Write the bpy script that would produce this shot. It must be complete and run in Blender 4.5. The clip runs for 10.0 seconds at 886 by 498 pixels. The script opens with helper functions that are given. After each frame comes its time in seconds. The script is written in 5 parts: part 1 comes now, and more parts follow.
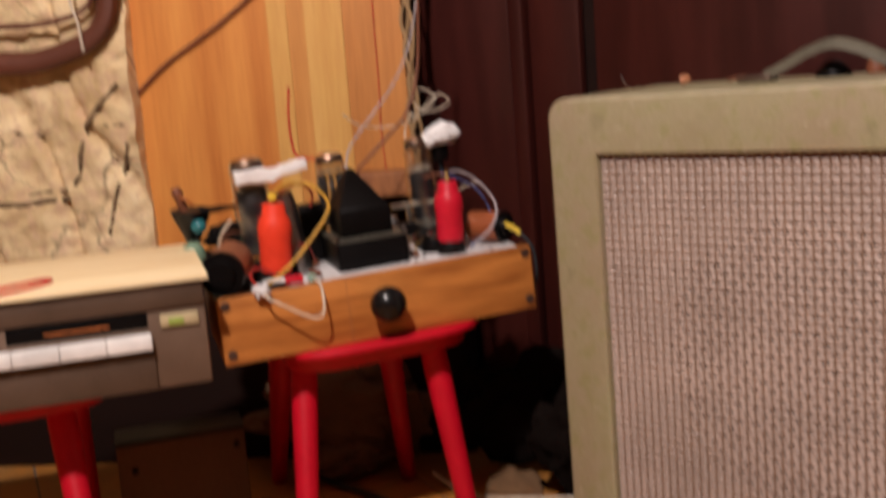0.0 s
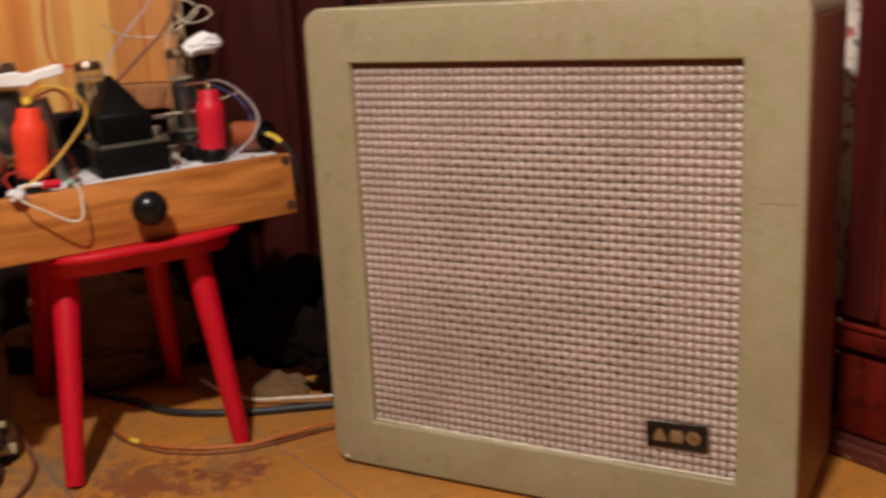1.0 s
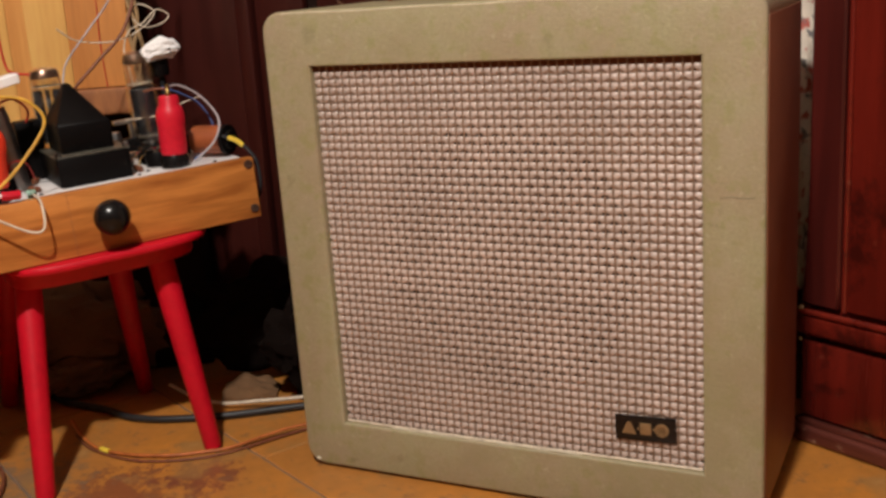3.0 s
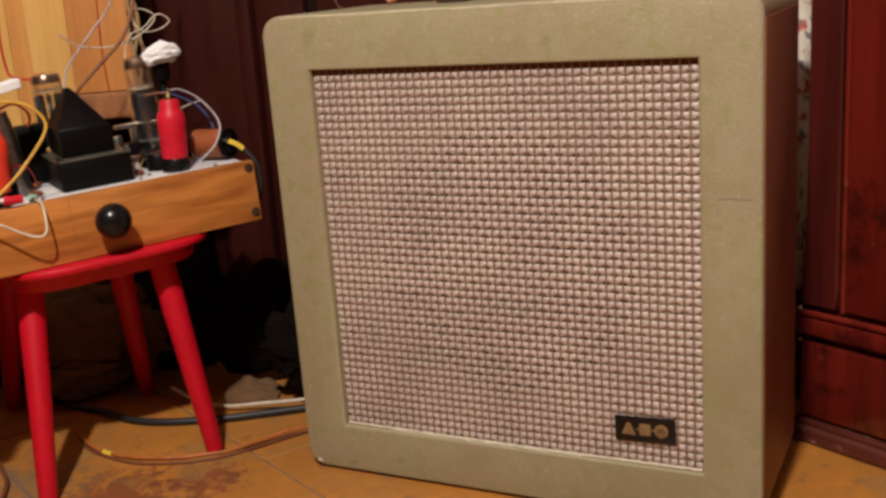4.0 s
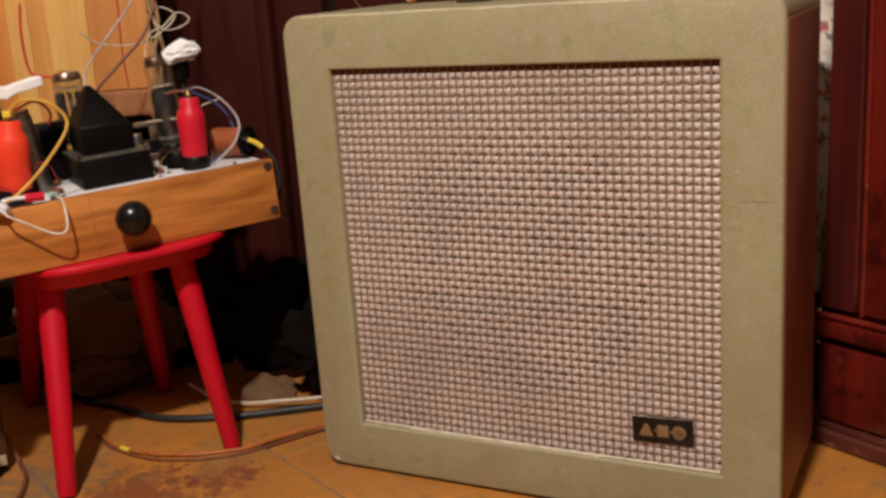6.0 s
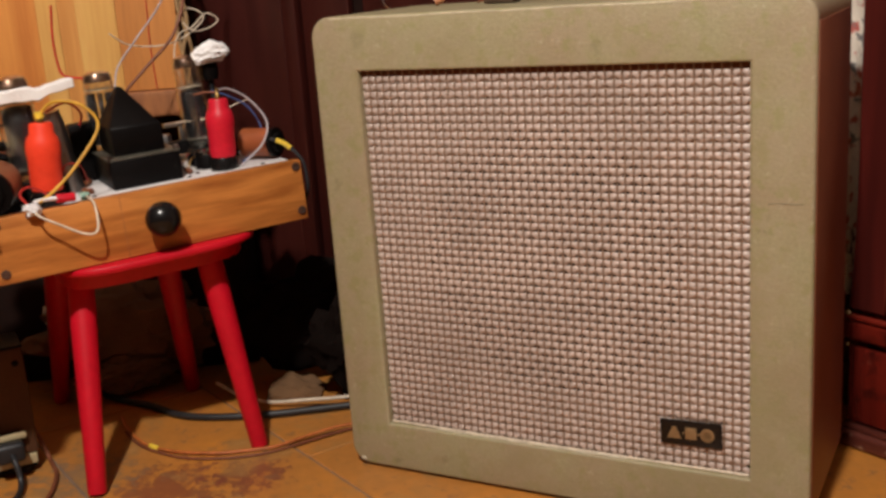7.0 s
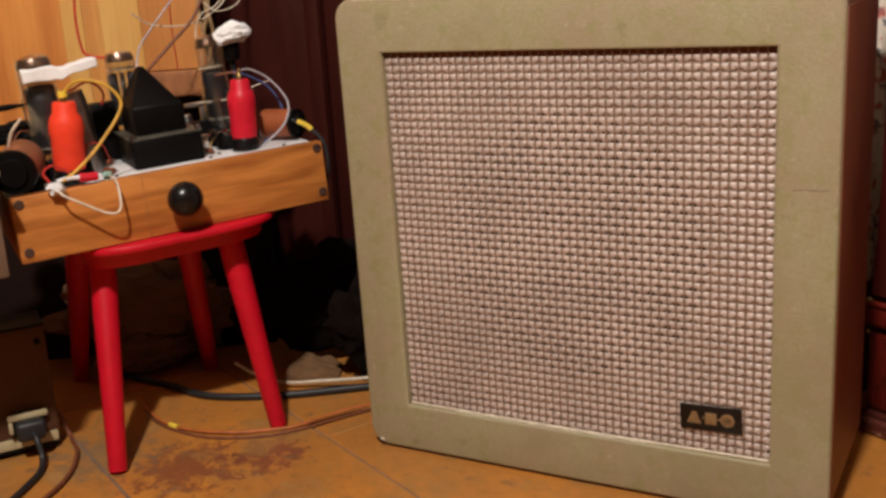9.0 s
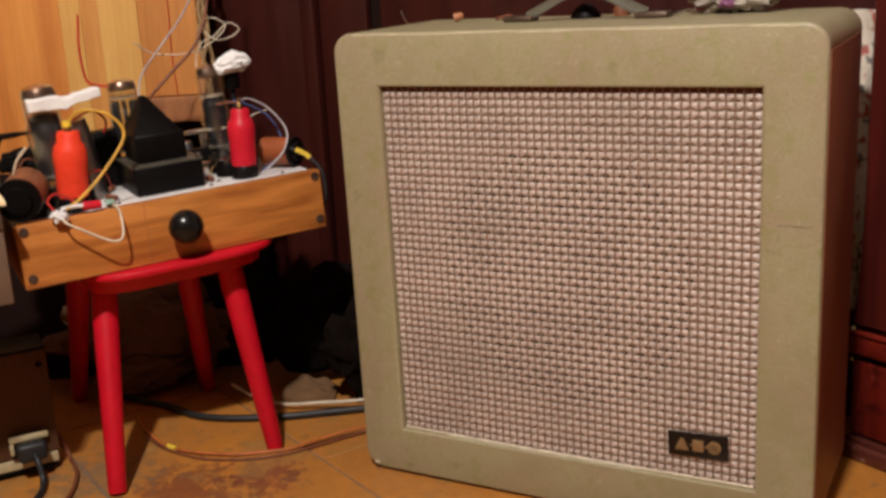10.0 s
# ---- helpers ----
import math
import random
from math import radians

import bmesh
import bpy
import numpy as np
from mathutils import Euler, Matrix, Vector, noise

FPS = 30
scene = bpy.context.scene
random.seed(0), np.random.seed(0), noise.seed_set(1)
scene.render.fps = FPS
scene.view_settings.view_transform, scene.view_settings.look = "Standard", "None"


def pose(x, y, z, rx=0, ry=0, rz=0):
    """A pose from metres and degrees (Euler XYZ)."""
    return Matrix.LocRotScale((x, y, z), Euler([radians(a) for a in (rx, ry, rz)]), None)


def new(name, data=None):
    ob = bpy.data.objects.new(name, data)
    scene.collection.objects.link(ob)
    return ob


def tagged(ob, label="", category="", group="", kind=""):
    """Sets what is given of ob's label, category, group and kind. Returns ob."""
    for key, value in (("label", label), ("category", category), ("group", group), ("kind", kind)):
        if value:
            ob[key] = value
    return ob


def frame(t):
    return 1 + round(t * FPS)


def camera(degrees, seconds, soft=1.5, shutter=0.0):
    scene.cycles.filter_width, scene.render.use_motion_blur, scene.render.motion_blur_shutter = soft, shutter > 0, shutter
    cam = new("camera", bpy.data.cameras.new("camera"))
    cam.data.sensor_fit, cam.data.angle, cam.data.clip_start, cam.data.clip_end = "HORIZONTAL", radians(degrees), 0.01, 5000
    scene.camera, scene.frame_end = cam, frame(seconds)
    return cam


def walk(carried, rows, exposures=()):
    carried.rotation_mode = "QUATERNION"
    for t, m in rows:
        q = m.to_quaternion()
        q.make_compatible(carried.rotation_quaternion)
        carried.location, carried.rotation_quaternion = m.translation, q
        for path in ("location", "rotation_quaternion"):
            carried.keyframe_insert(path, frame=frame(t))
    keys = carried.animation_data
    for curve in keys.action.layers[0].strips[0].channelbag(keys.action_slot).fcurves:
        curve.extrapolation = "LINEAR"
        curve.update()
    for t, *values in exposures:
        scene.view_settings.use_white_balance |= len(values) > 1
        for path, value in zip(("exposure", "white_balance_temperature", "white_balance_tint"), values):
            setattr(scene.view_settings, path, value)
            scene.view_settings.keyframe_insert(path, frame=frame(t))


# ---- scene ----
cam = camera(45.56, 10.0, soft=3.0, shutter=0.9)
walk(cam, [
    (0, pose(0.7140, -1.0801, 0.6435, 80.811, 4.273, 38.371)),
    (0.2, pose(0.7179, -1.0911, 0.6361, 78.882, 3.780, 36.629)),
    (0.3, pose(0.7106, -1.1013, 0.6355, 78.151, 2.434, 34.454)),
    (0.5, pose(0.7236, -1.1180, 0.6366, 77.769, 1.091, 32.743)),
    (0.6, pose(0.7492, -1.1178, 0.6295, 77.776, 0.694, 31.692)),
    (0.8, pose(0.7593, -1.1367, 0.6193, 76.891, 1.566, 28.089)),
    (1, pose(0.7871, -1.1281, 0.6140, 76.704, 2.355, 26.963)),
    (1.2, pose(0.7909, -1.1332, 0.6207, 76.191, 2.550, 24.632)),
    (1.3, pose(0.7902, -1.1170, 0.6297, 75.794, 2.557, 24.296)),
    (1.5, pose(0.7902, -1.1170, 0.6297, 75.794, 2.557, 24.476)),
    (2, pose(0.7856, -1.1192, 0.6244, 75.438, 2.734, 24.298)),
    (2.5, pose(0.7852, -1.1242, 0.6278, 75.738, 3.176, 24.527)),
    (4, pose(0.7927, -1.1319, 0.6310, 76.066, 3.803, 24.805)),
    (4.5, pose(0.7872, -1.1326, 0.6355, 75.670, 3.720, 25.227)),
    (5, pose(0.7861, -1.1338, 0.6350, 75.613, 3.555, 25.380)),
    (5.5, pose(0.7884, -1.1348, 0.6324, 75.817, 3.516, 25.389)),
    (5.7, pose(0.7884, -1.1348, 0.6324, 75.937, 3.516, 25.389)),
    (6.8, pose(0.7819, -1.1391, 0.6405, 75.985, 3.739, 26.646)),
    (7, pose(0.7819, -1.1391, 0.6405, 75.895, 3.739, 26.806)),
    (7.5, pose(0.7758, -1.1378, 0.6380, 75.725, 3.759, 27.045)),
    (8, pose(0.7733, -1.1387, 0.6412, 75.335, 3.665, 27.117)),
    (8.5, pose(0.7770, -1.1428, 0.6371, 75.175, 3.525, 27.366)),
    (9, pose(0.7707, -1.1464, 0.6412, 75.016, 3.318, 27.515)),
    (9.5, pose(0.7743, -1.1555, 0.6495, 75.267, 3.062, 27.380)),
    (10, pose(0.7807, -1.1707, 0.6731, 75.552, 2.897, 27.169)),
], exposures=[(0, -0.10, 6500, 20), (0.6, -0.06, 6500, 16), (1.4, 0.0, 6500, 11), (10, 0.0, 6500, 11)])

# ---- light: one warm ceiling bulb behind and above the camera, closed room ----
world = bpy.data.worlds.new("room_air")
world.use_nodes = True
world.node_tree.nodes["Background"].inputs[0].default_value = (0.9, 0.6, 0.4, 1)
world.node_tree.nodes["Background"].inputs[1].default_value = 0.003
scene.world = world
bulb = bpy.data.lights.new("ceiling_bulb", "POINT")
bulb.energy, bulb.color, bulb.shadow_soft_size = 219.0, (1.0, 0.935, 0.855), 0.048
new("ceiling_bulb", bulb).location = (0.56, -1.45, 2.12)


# ---- materials ----
def mat(name, base, rough=0.5, metal=0.0, dark=0.75, scale=8.0, fine=120.0, bump=0.05, stretch=(1, 1, 1),
        tint=None, coat=0.0, depth=0.002, gloss=0.5):
    """Base colour varied at a coarse and a fine scale, with a fine relief."""
    m = bpy.data.materials.new(name)
    m.use_nodes = True
    nt = m.node_tree
    b = nt.nodes["Principled BSDF"]
    b.inputs["Metallic"].default_value = metal
    b.inputs["Specular IOR Level"].default_value = gloss
    b.inputs["Coat Weight"].default_value = coat
    b.inputs["Coat Roughness"].default_value = 0.15
    tc = nt.nodes.new("ShaderNodeTexCoord")
    mp = nt.nodes.new("ShaderNodeMapping")
    mp.inputs["Scale"].default_value = stretch
    nt.links.new(tc.outputs["Object"], mp.inputs["Vector"])
    n1, n2 = nt.nodes.new("ShaderNodeTexNoise"), nt.nodes.new("ShaderNodeTexNoise")
    for n, s in ((n1, scale), (n2, fine)):
        n.inputs["Scale"].default_value, n.inputs["Detail"].default_value = s, 4.0
        nt.links.new(mp.outputs["Vector"], n.inputs["Vector"])
    r1 = nt.nodes.new("ShaderNodeValToRGB")
    lo = tint if tint else tuple(c * dark for c in base)
    r1.color_ramp.elements[0].color, r1.color_ramp.elements[0].position = (*lo, 1), 0.32
    r1.color_ramp.elements[1].color, r1.color_ramp.elements[1].position = (*base, 1), 0.62
    nt.links.new(n1.outputs["Fac"], r1.inputs["Fac"])
    mx = nt.nodes.new("ShaderNodeMix")
    mx.data_type, mx.blend_type = "RGBA", "OVERLAY"
    mx.inputs["Factor"].default_value = 0.22
    nt.links.new(r1.outputs["Color"], mx.inputs[6])
    nt.links.new(n2.outputs["Fac"], mx.inputs[7])
    nt.links.new(mx.outputs[2], b.inputs["Base Color"])
    rr = nt.nodes.new("ShaderNodeMapRange")
    rr.inputs["To Min"].default_value, rr.inputs["To Max"].default_value = max(0.02, rough - 0.1), min(1, rough + 0.1)
    nt.links.new(n1.outputs["Fac"], rr.inputs["Value"])
    nt.links.new(rr.outputs["Result"], b.inputs["Roughness"])
    if bump:
        bp = nt.nodes.new("ShaderNodeBump")
        bp.inputs["Strength"].default_value, bp.inputs["Distance"].default_value = bump, depth
        nt.links.new(n2.outputs["Fac"], bp.inputs["Height"])
        nt.links.new(bp.outputs["Normal"], b.inputs["Normal"])
    return m


def wood(name, light, dark, along=(1, 1, 1), rough=0.45, scale=6.0, coat=0.0):
    """Streaky grain: noise drawn out along the plank, and fine pores."""
    m = mat(name, light, rough, tint=dark, scale=scale, fine=scale * 9, bump=0.12, stretch=along, coat=coat, depth=0.001)
    return m


def glass(name, tint=(1, 1, 1), rough=0.03):
    m = bpy.data.materials.new(name)
    m.use_nodes = True
    b = m.node_tree.nodes["Principled BSDF"]
    b.inputs["Base Color"].default_value = (*tint, 1)
    b.inputs["Transmission Weight"].default_value = 1.0
    b.inputs["Roughness"].default_value = rough
    b.inputs["IOR"].default_value = 1.45
    b.inputs["Coat Weight"].default_value, b.inputs["Coat Roughness"].default_value = 1.0, 0.22
    return m


VINYL = mat("olive_beige_leatherette", (0.335, 0.300, 0.172), 0.42, dark=0.86, scale=11, fine=260, bump=0.5, depth=0.0010, tint=(0.335, 0.268, 0.168))
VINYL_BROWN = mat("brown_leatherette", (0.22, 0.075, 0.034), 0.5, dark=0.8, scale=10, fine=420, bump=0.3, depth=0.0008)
CLOTH = mat("woven_grille_thread", (0.51, 0.397, 0.341), 0.34, dark=0.78, scale=9, fine=260, bump=0.25, depth=0.0006)
BAFFLE = mat("pale_tan_board", (0.74, 0.59, 0.48), 0.8, scale=20)
WARP = mat("tan_warp_thread", (0.27, 0.165, 0.105), 0.6, scale=30)
CLOTH_DARK = mat("grille_backing", (0.31, 0.215, 0.168), 0.7, scale=30)
MAHOG = wood("dark_mahogany", (0.056, 0.0095, 0.0065), (0.035, 0.0065, 0.0048), (3, 3, 0.35), 0.4, 7, coat=0.1)
# red mahogany with the loudspeaker's shadow put into the colour
MAHOG_SHADED = wood("shaded_red_mahogany", (0.085, 0.009, 0.006), (0.030, 0.004, 0.003), (4, 4, 0.3), 0.4, 5)
PLINTH = wood("dusty_rubbed_mahogany", (0.135, 0.030, 0.018), (0.045, 0.008, 0.005), (0.6, 5, 5), 0.5, 9)
MAHOG_RED = wood("red_mahogany_varnish", (0.160, 0.013, 0.007), (0.050, 0.005, 0.0035), (5, 5, 0.3), 0.28, 5, coat=0.4)
PINE = wood("orange_pine", (0.71, 0.278, 0.056), (0.56, 0.184, 0.034), (7, 7, 0.5), 0.5, 3)
PINE_MID = wood("golden_pine", (0.67, 0.300, 0.074), (0.54, 0.210, 0.045), (7, 7, 0.5), 0.5, 3)
PINE_BROWN = wood("brown_pine", (0.60, 0.240, 0.055), (0.47, 0.166, 0.035), (7, 7, 0.5), 0.5, 3)
PINE_LIGHT = wood("pale_pine", (0.72, 0.395, 0.108), (0.61, 0.295, 0.068), (7, 7, 0.5), 0.5, 3)
PINE_END = wood("rough_brown_end_grain", (0.36, 0.135, 0.045), (0.17, 0.058, 0.022), (9, 9, 2), 0.7, 6)
OAK = wood("oiled_chestnut_board", (0.56, 0.208, 0.046), (0.30, 0.090, 0.018), (1.3, 12, 12), 0.36, 4.5)
for node in OAK.node_tree.nodes:
    if node.bl_idname == "ShaderNodeTexNoise" and node.inputs["Scale"].default_value < 10:
        node.inputs["Distortion"].default_value = 0.6  # a swirling figure in the grain
RED = mat("red_gloss_paint", (0.57, 0.004, 0.018), 0.45, dark=0.85, scale=9, fine=90, bump=0.06, coat=0.0, gloss=0.35)
BLACK = mat("black_enamel", (0.005, 0.004, 0.004), 0.45, gloss=0.09, scale=20, fine=160, bump=0.1)
# dust, and light caught by the ledge, both put into the paler colour
FLANGE = mat("dusty_lit_dark_steel", (0.075, 0.068, 0.052), 0.4, scale=30, fine=200, bump=0.1)
BLACK_GLOSS = mat("black_bakelite", (0.008, 0.007, 0.007), 0.24, gloss=0.35, scale=30, bump=0.0)
RUBBER = mat("black_rubber", (0.018, 0.018, 0.020), 0.5, scale=40, fine=300)
WHITE = mat("white_painted_sheet", (0.78, 0.76, 0.76), 0.4, dark=0.9, scale=18, fine=200)
COTTON = mat("white_cotton_wool", (0.85, 0.83, 0.82), 0.9, dark=0.92, scale=40, fine=300, bump=0.5)
STEEL = mat("dull_steel", (0.42, 0.40, 0.38), 0.32, 1.0, scale=25)
STEEL_DARK = mat("browned_plate", (0.13, 0.085, 0.06), 0.4, 0.6, scale=25)
CHROME = mat("bright_nickel", (0.75, 0.72, 0.68), 0.12, 1.0, scale=25, bump=0.0)
BRASS = mat("aged_brass", (0.55, 0.36, 0.13), 0.35, 1.0, scale=60)
CAP_RED = mat("crimson_plastic_sleeve", (0.62, 0.012, 0.03), 0.45, gloss=0.3, dark=0.88, scale=30)
CAP_ORANGE = mat("orange_red_plastic_sleeve", (0.85, 0.055, 0.02), 0.55, gloss=0.25, dark=0.88, scale=30)
COPPER = mat("copper_brown_winding", (0.28, 0.10, 0.045), 0.42, scale=20, fine=300, bump=0.3, stretch=(1, 12, 1))
RUST = mat("reddish_clay_winding", (0.34, 0.085, 0.026), 0.5, scale=20, fine=300)
W_YELLOW = mat("yellow_wire_sleeve", (0.70, 0.38, 0.04), 0.45, scale=60, bump=0)
W_WHITE = mat("cream_wire_sleeve", (0.72, 0.60, 0.46), 0.5, scale=60, bump=0)
W_GREY = mat("grey_lilac_wire_sleeve", (0.45, 0.40, 0.42), 0.5, scale=60, bump=0)
W_RED = mat("red_wire_sleeve", (0.55, 0.03, 0.02), 0.45, scale=60, bump=0)
W_BLUE = mat("blue_wire_sleeve", (0.06, 0.10, 0.26), 0.45, scale=60, bump=0)
W_ORANGE = mat("orange_brown_wire_sleeve", (0.50, 0.14, 0.03), 0.5, scale=60, bump=0)
W_BROWN = mat("brown_cord", (0.20, 0.06, 0.025), 0.6, scale=60, bump=0)
TAPE_Y = mat("bright_yellow_tape", (0.85, 0.60, 0.06), 0.4, scale=60, bump=0)
FLOOR = mat("worn_ochre_floor_paint", (0.52, 0.198, 0.032), 0.4, dark=0.72, scale=4, fine=50, bump=0.15, tint=(0.37, 0.155, 0.040))
SEAM = mat("grey_floor_joint", (0.20, 0.13, 0.085), 0.8, scale=30)
PLASTER = mat("cracked_cream_plaster", (0.86, 0.66, 0.38), 0.8, tint=(0.62, 0.43, 0.21), scale=9, fine=45, bump=0.6, depth=0.008)
CREVICE = mat("crevice_dirt", (0.20, 0.125, 0.065), 0.9, scale=60)
BEAM = mat("red_brown_beam", (0.13, 0.034, 0.015), 0.6, scale=9)
TAUPE = mat("taupe_plastic", (0.165, 0.105, 0.072), 0.45, scale=12, fine=300)
TAUPE_DARK = mat("dark_taupe_plastic", (0.10, 0.062, 0.042), 0.45, scale=12, fine=300)
SILVER = mat("white_silver_bar", (0.95, 0.94, 0.91), 0.22, 0.0, scale=20, bump=0)
CREAM = wood("cream_plywood", (0.92, 0.75, 0.46), (0.82, 0.62, 0.34), (1, 6, 6), 0.6, 4)
BROWN_BOX = mat("brown_hammered_paint", (0.115, 0.050, 0.024), 0.6, gloss=0.25, scale=7, fine=150)
CREAM_STRIP = mat("cream_trim", (0.55, 0.45, 0.26), 0.5, scale=12)
DARK_CLOTH = mat("dark_brown_sackcloth", (0.17, 0.085, 0.042), 0.9, scale=12, fine=200, bump=0.6)
# near-black, for the heap that stands in for deep shade on the floor
BLACK_HEAP = mat("black_heap_cloth", (0.009, 0.006, 0.005), 0.95, gloss=0.02, scale=14, fine=200, bump=0.4)
PAPER = mat("crumpled_tan_paper", (0.165, 0.083, 0.034), 0.9, scale=12)
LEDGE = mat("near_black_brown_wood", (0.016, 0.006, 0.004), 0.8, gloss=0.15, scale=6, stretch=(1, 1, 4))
# dim colours for the unseen walls and ceiling, chosen for their bounce
WALLPAINT = mat("warm_wall_paint", (0.07, 0.048, 0.032), 0.85, scale=3)
CEIL = mat("ceiling_paint", (0.11, 0.085, 0.062), 0.9, scale=3)
STRAP = mat("grey_leather_strap", (0.12, 0.105, 0.075), 0.6, gloss=0.2, scale=30, fine=200)
PLASTIC_BAG = mat("milky_plastic_bag", (0.38, 0.32, 0.275), 0.35, scale=16, bump=0.2)
CREASE = mat("dark_crease", (0.23, 0.19, 0.105), 0.6, scale=60, bump=0)
GOLD = mat("dull_gold_print", (0.36, 0.25, 0.13), 0.35, 0.5, scale=60)
GLASS = glass("smoky_valve_glass", (0.93, 0.89, 0.84))
GLASS_GREEN = glass("green_glass", (0.45, 0.75, 0.62))
GREEN_LENS = mat("yellow_green_plastic", (0.30, 0.42, 0.08), 0.3, scale=40, bump=0)
TEAL = mat("teal_glazed_dome", (0.02, 0.16, 0.18), 0.2, scale=40, bump=0)
SCREW = mat("browned_steel", (0.10, 0.055, 0.04), 0.5, 0.4, scale=60)
FADED_GREEN = mat("milky_green_glass", (0.20, 0.30, 0.20), 0.2, scale=40, bump=0)
GETTER = mat("smoky_getter_mirror", (0.20, 0.105, 0.06), 0.22, 0.8, scale=20, bump=0)
GETTER.node_tree.nodes["Principled BSDF"].inputs["Alpha"].default_value = 0.72
MICA = mat("grey_mica", (0.30, 0.26, 0.20), 0.4, scale=40, bump=0)
PLATE = mat("grey_carbon_anode", (0.012, 0.012, 0.014), 0.5, 0.0, gloss=0.12, scale=40)


def floral():
    """White cloth with large red and dark flecks."""
    m = mat("floral_cloth", (0.74, 0.66, 0.56), 0.85, dark=0.8, scale=14, fine=160)
    nt = m.node_tree
    b = nt.nodes["Principled BSDF"]
    src = b.inputs["Base Color"].links[0].from_socket
    tc = nt.nodes.new("ShaderNodeTexCoord")
    for scale_, low, colour in ((48, 0.55, (0.42, 0.10, 0.08)), (60, 0.57, (0.16, 0.15, 0.15))):
        n = nt.nodes.new("ShaderNodeTexNoise")
        n.inputs["Scale"].default_value, n.inputs["Detail"].default_value = scale_, 2
        nt.links.new(tc.outputs["Object"], n.inputs["Vector"])
        r = nt.nodes.new("ShaderNodeValToRGB")
        r.color_ramp.elements[0].position, r.color_ramp.elements[1].position = low, low + 0.09
        nt.links.new(n.outputs["Fac"], r.inputs["Fac"])
        mx = nt.nodes.new("ShaderNodeMix")
        mx.data_type = "RGBA"
        nt.links.new(r.outputs["Color"], mx.inputs["Factor"])
        nt.links.new(src, mx.inputs[6])
        mx.inputs[7].default_value = (*colour, 1)
        src = mx.outputs[2]
    nt.links.new(src, b.inputs["Base Color"])
    return m


def stained(m, patches):
    """Worn red-brown blotches of their own shape on the floor paint, at given places with a radius."""
    nt = m.node_tree
    b = nt.nodes["Principled BSDF"]
    src = b.inputs["Base Color"].links[0].from_socket
    geo = nt.nodes.new("ShaderNodeNewGeometry")
    n = nt.nodes.new("ShaderNodeTexNoise")
    n.inputs["Scale"].default_value, n.inputs["Detail"].default_value, n.inputs["Roughness"].default_value = 42, 10, 0.76
    nt.links.new(geo.outputs["Position"], n.inputs["Vector"])
    for x, y, rad, colour, cut in patches:
        d = nt.nodes.new("ShaderNodeVectorMath")
        d.operation = "DISTANCE"
        nt.links.new(geo.outputs["Position"], d.inputs[0])
        d.inputs[1].default_value = (x, y, 0)
        near = nt.nodes.new("ShaderNodeMapRange")
        near.inputs["From Min"].default_value, near.inputs["From Max"].default_value = rad, 0
        near.inputs["To Min"].default_value, near.inputs["To Max"].default_value = -0.22, 0.12
        nt.links.new(d.outputs["Value"], near.inputs["Value"])
        add = nt.nodes.new("ShaderNodeMath")
        nt.links.new(n.outputs["Fac"], add.inputs[0])
        nt.links.new(near.outputs["Result"], add.inputs[1])
        r = nt.nodes.new("ShaderNodeValToRGB")
        r.color_ramp.elements[0].position, r.color_ramp.elements[1].position = cut, cut + 0.05
        r.color_ramp.elements[1].color = (0.85, 0.85, 0.85, 1)
        nt.links.new(add.outputs[0], r.inputs["Fac"])
        mx = nt.nodes.new("ShaderNodeMix")
        mx.data_type = "RGBA"
        nt.links.new(r.outputs["Color"], mx.inputs["Factor"])
        nt.links.new(src, mx.inputs[6])
        mx.inputs[7].default_value = (*colour, 1)
        src = mx.outputs[2]
    nt.links.new(src, b.inputs["Base Color"])


def cracked(m, colour):
    """Dark crack lines between uneven patches."""
    nt = m.node_tree
    b = nt.nodes["Principled BSDF"]
    src = b.inputs["Base Color"].links[0].from_socket
    tc = nt.nodes.new("ShaderNodeTexCoord")
    warp = nt.nodes.new("ShaderNodeTexNoise")
    warp.inputs["Scale"].default_value, warp.inputs["Detail"].default_value = 9, 4
    nt.links.new(tc.outputs["Object"], warp.inputs["Vector"])
    mixv = nt.nodes.new("ShaderNodeVectorMath")
    mixv.operation = "MULTIPLY_ADD"
    mixv.inputs[1].default_value = (0.11, 0.11, 0.11)
    nt.links.new(warp.outputs["Color"], mixv.inputs[0])
    nt.links.new(tc.outputs["Object"], mixv.inputs[2])
    v = nt.nodes.new("ShaderNodeTexVoronoi")
    v.feature = "DISTANCE_TO_EDGE"
    v.inputs["Scale"].default_value = 7.0
    nt.links.new(mixv.outputs[0], v.inputs["Vector"])
    wide = nt.nodes.new("ShaderNodeMath")
    wide.operation = "MULTIPLY_ADD"
    wide.inputs[1].default_value, wide.inputs[2].default_value = -0.16, 0.105
    nt.links.new(warp.outputs["Fac"], wide.inputs[0])
    add = nt.nodes.new("ShaderNodeMath")
    nt.links.new(v.outputs["Distance"], add.inputs[0])
    nt.links.new(wide.outputs[0], add.inputs[1])
    r = nt.nodes.new("ShaderNodeValToRGB")
    r.color_ramp.elements[0].position, r.color_ramp.elements[1].position = 0.012, 0.05
    r.color_ramp.elements[0].color, r.color_ramp.elements[1].color = (0.75, 0.75, 0.75, 1), (0, 0, 0, 1)
    nt.links.new(add.outputs[0], r.inputs["Fac"])
    mx = nt.nodes.new("ShaderNodeMix")
    mx.data_type = "RGBA"
    nt.links.new(r.outputs["Color"], mx.inputs["Factor"])
    nt.links.new(src, mx.inputs[6])
    mx.inputs[7].default_value = (*colour, 1)
    nt.links.new(mx.outputs[2], b.inputs["Base Color"])


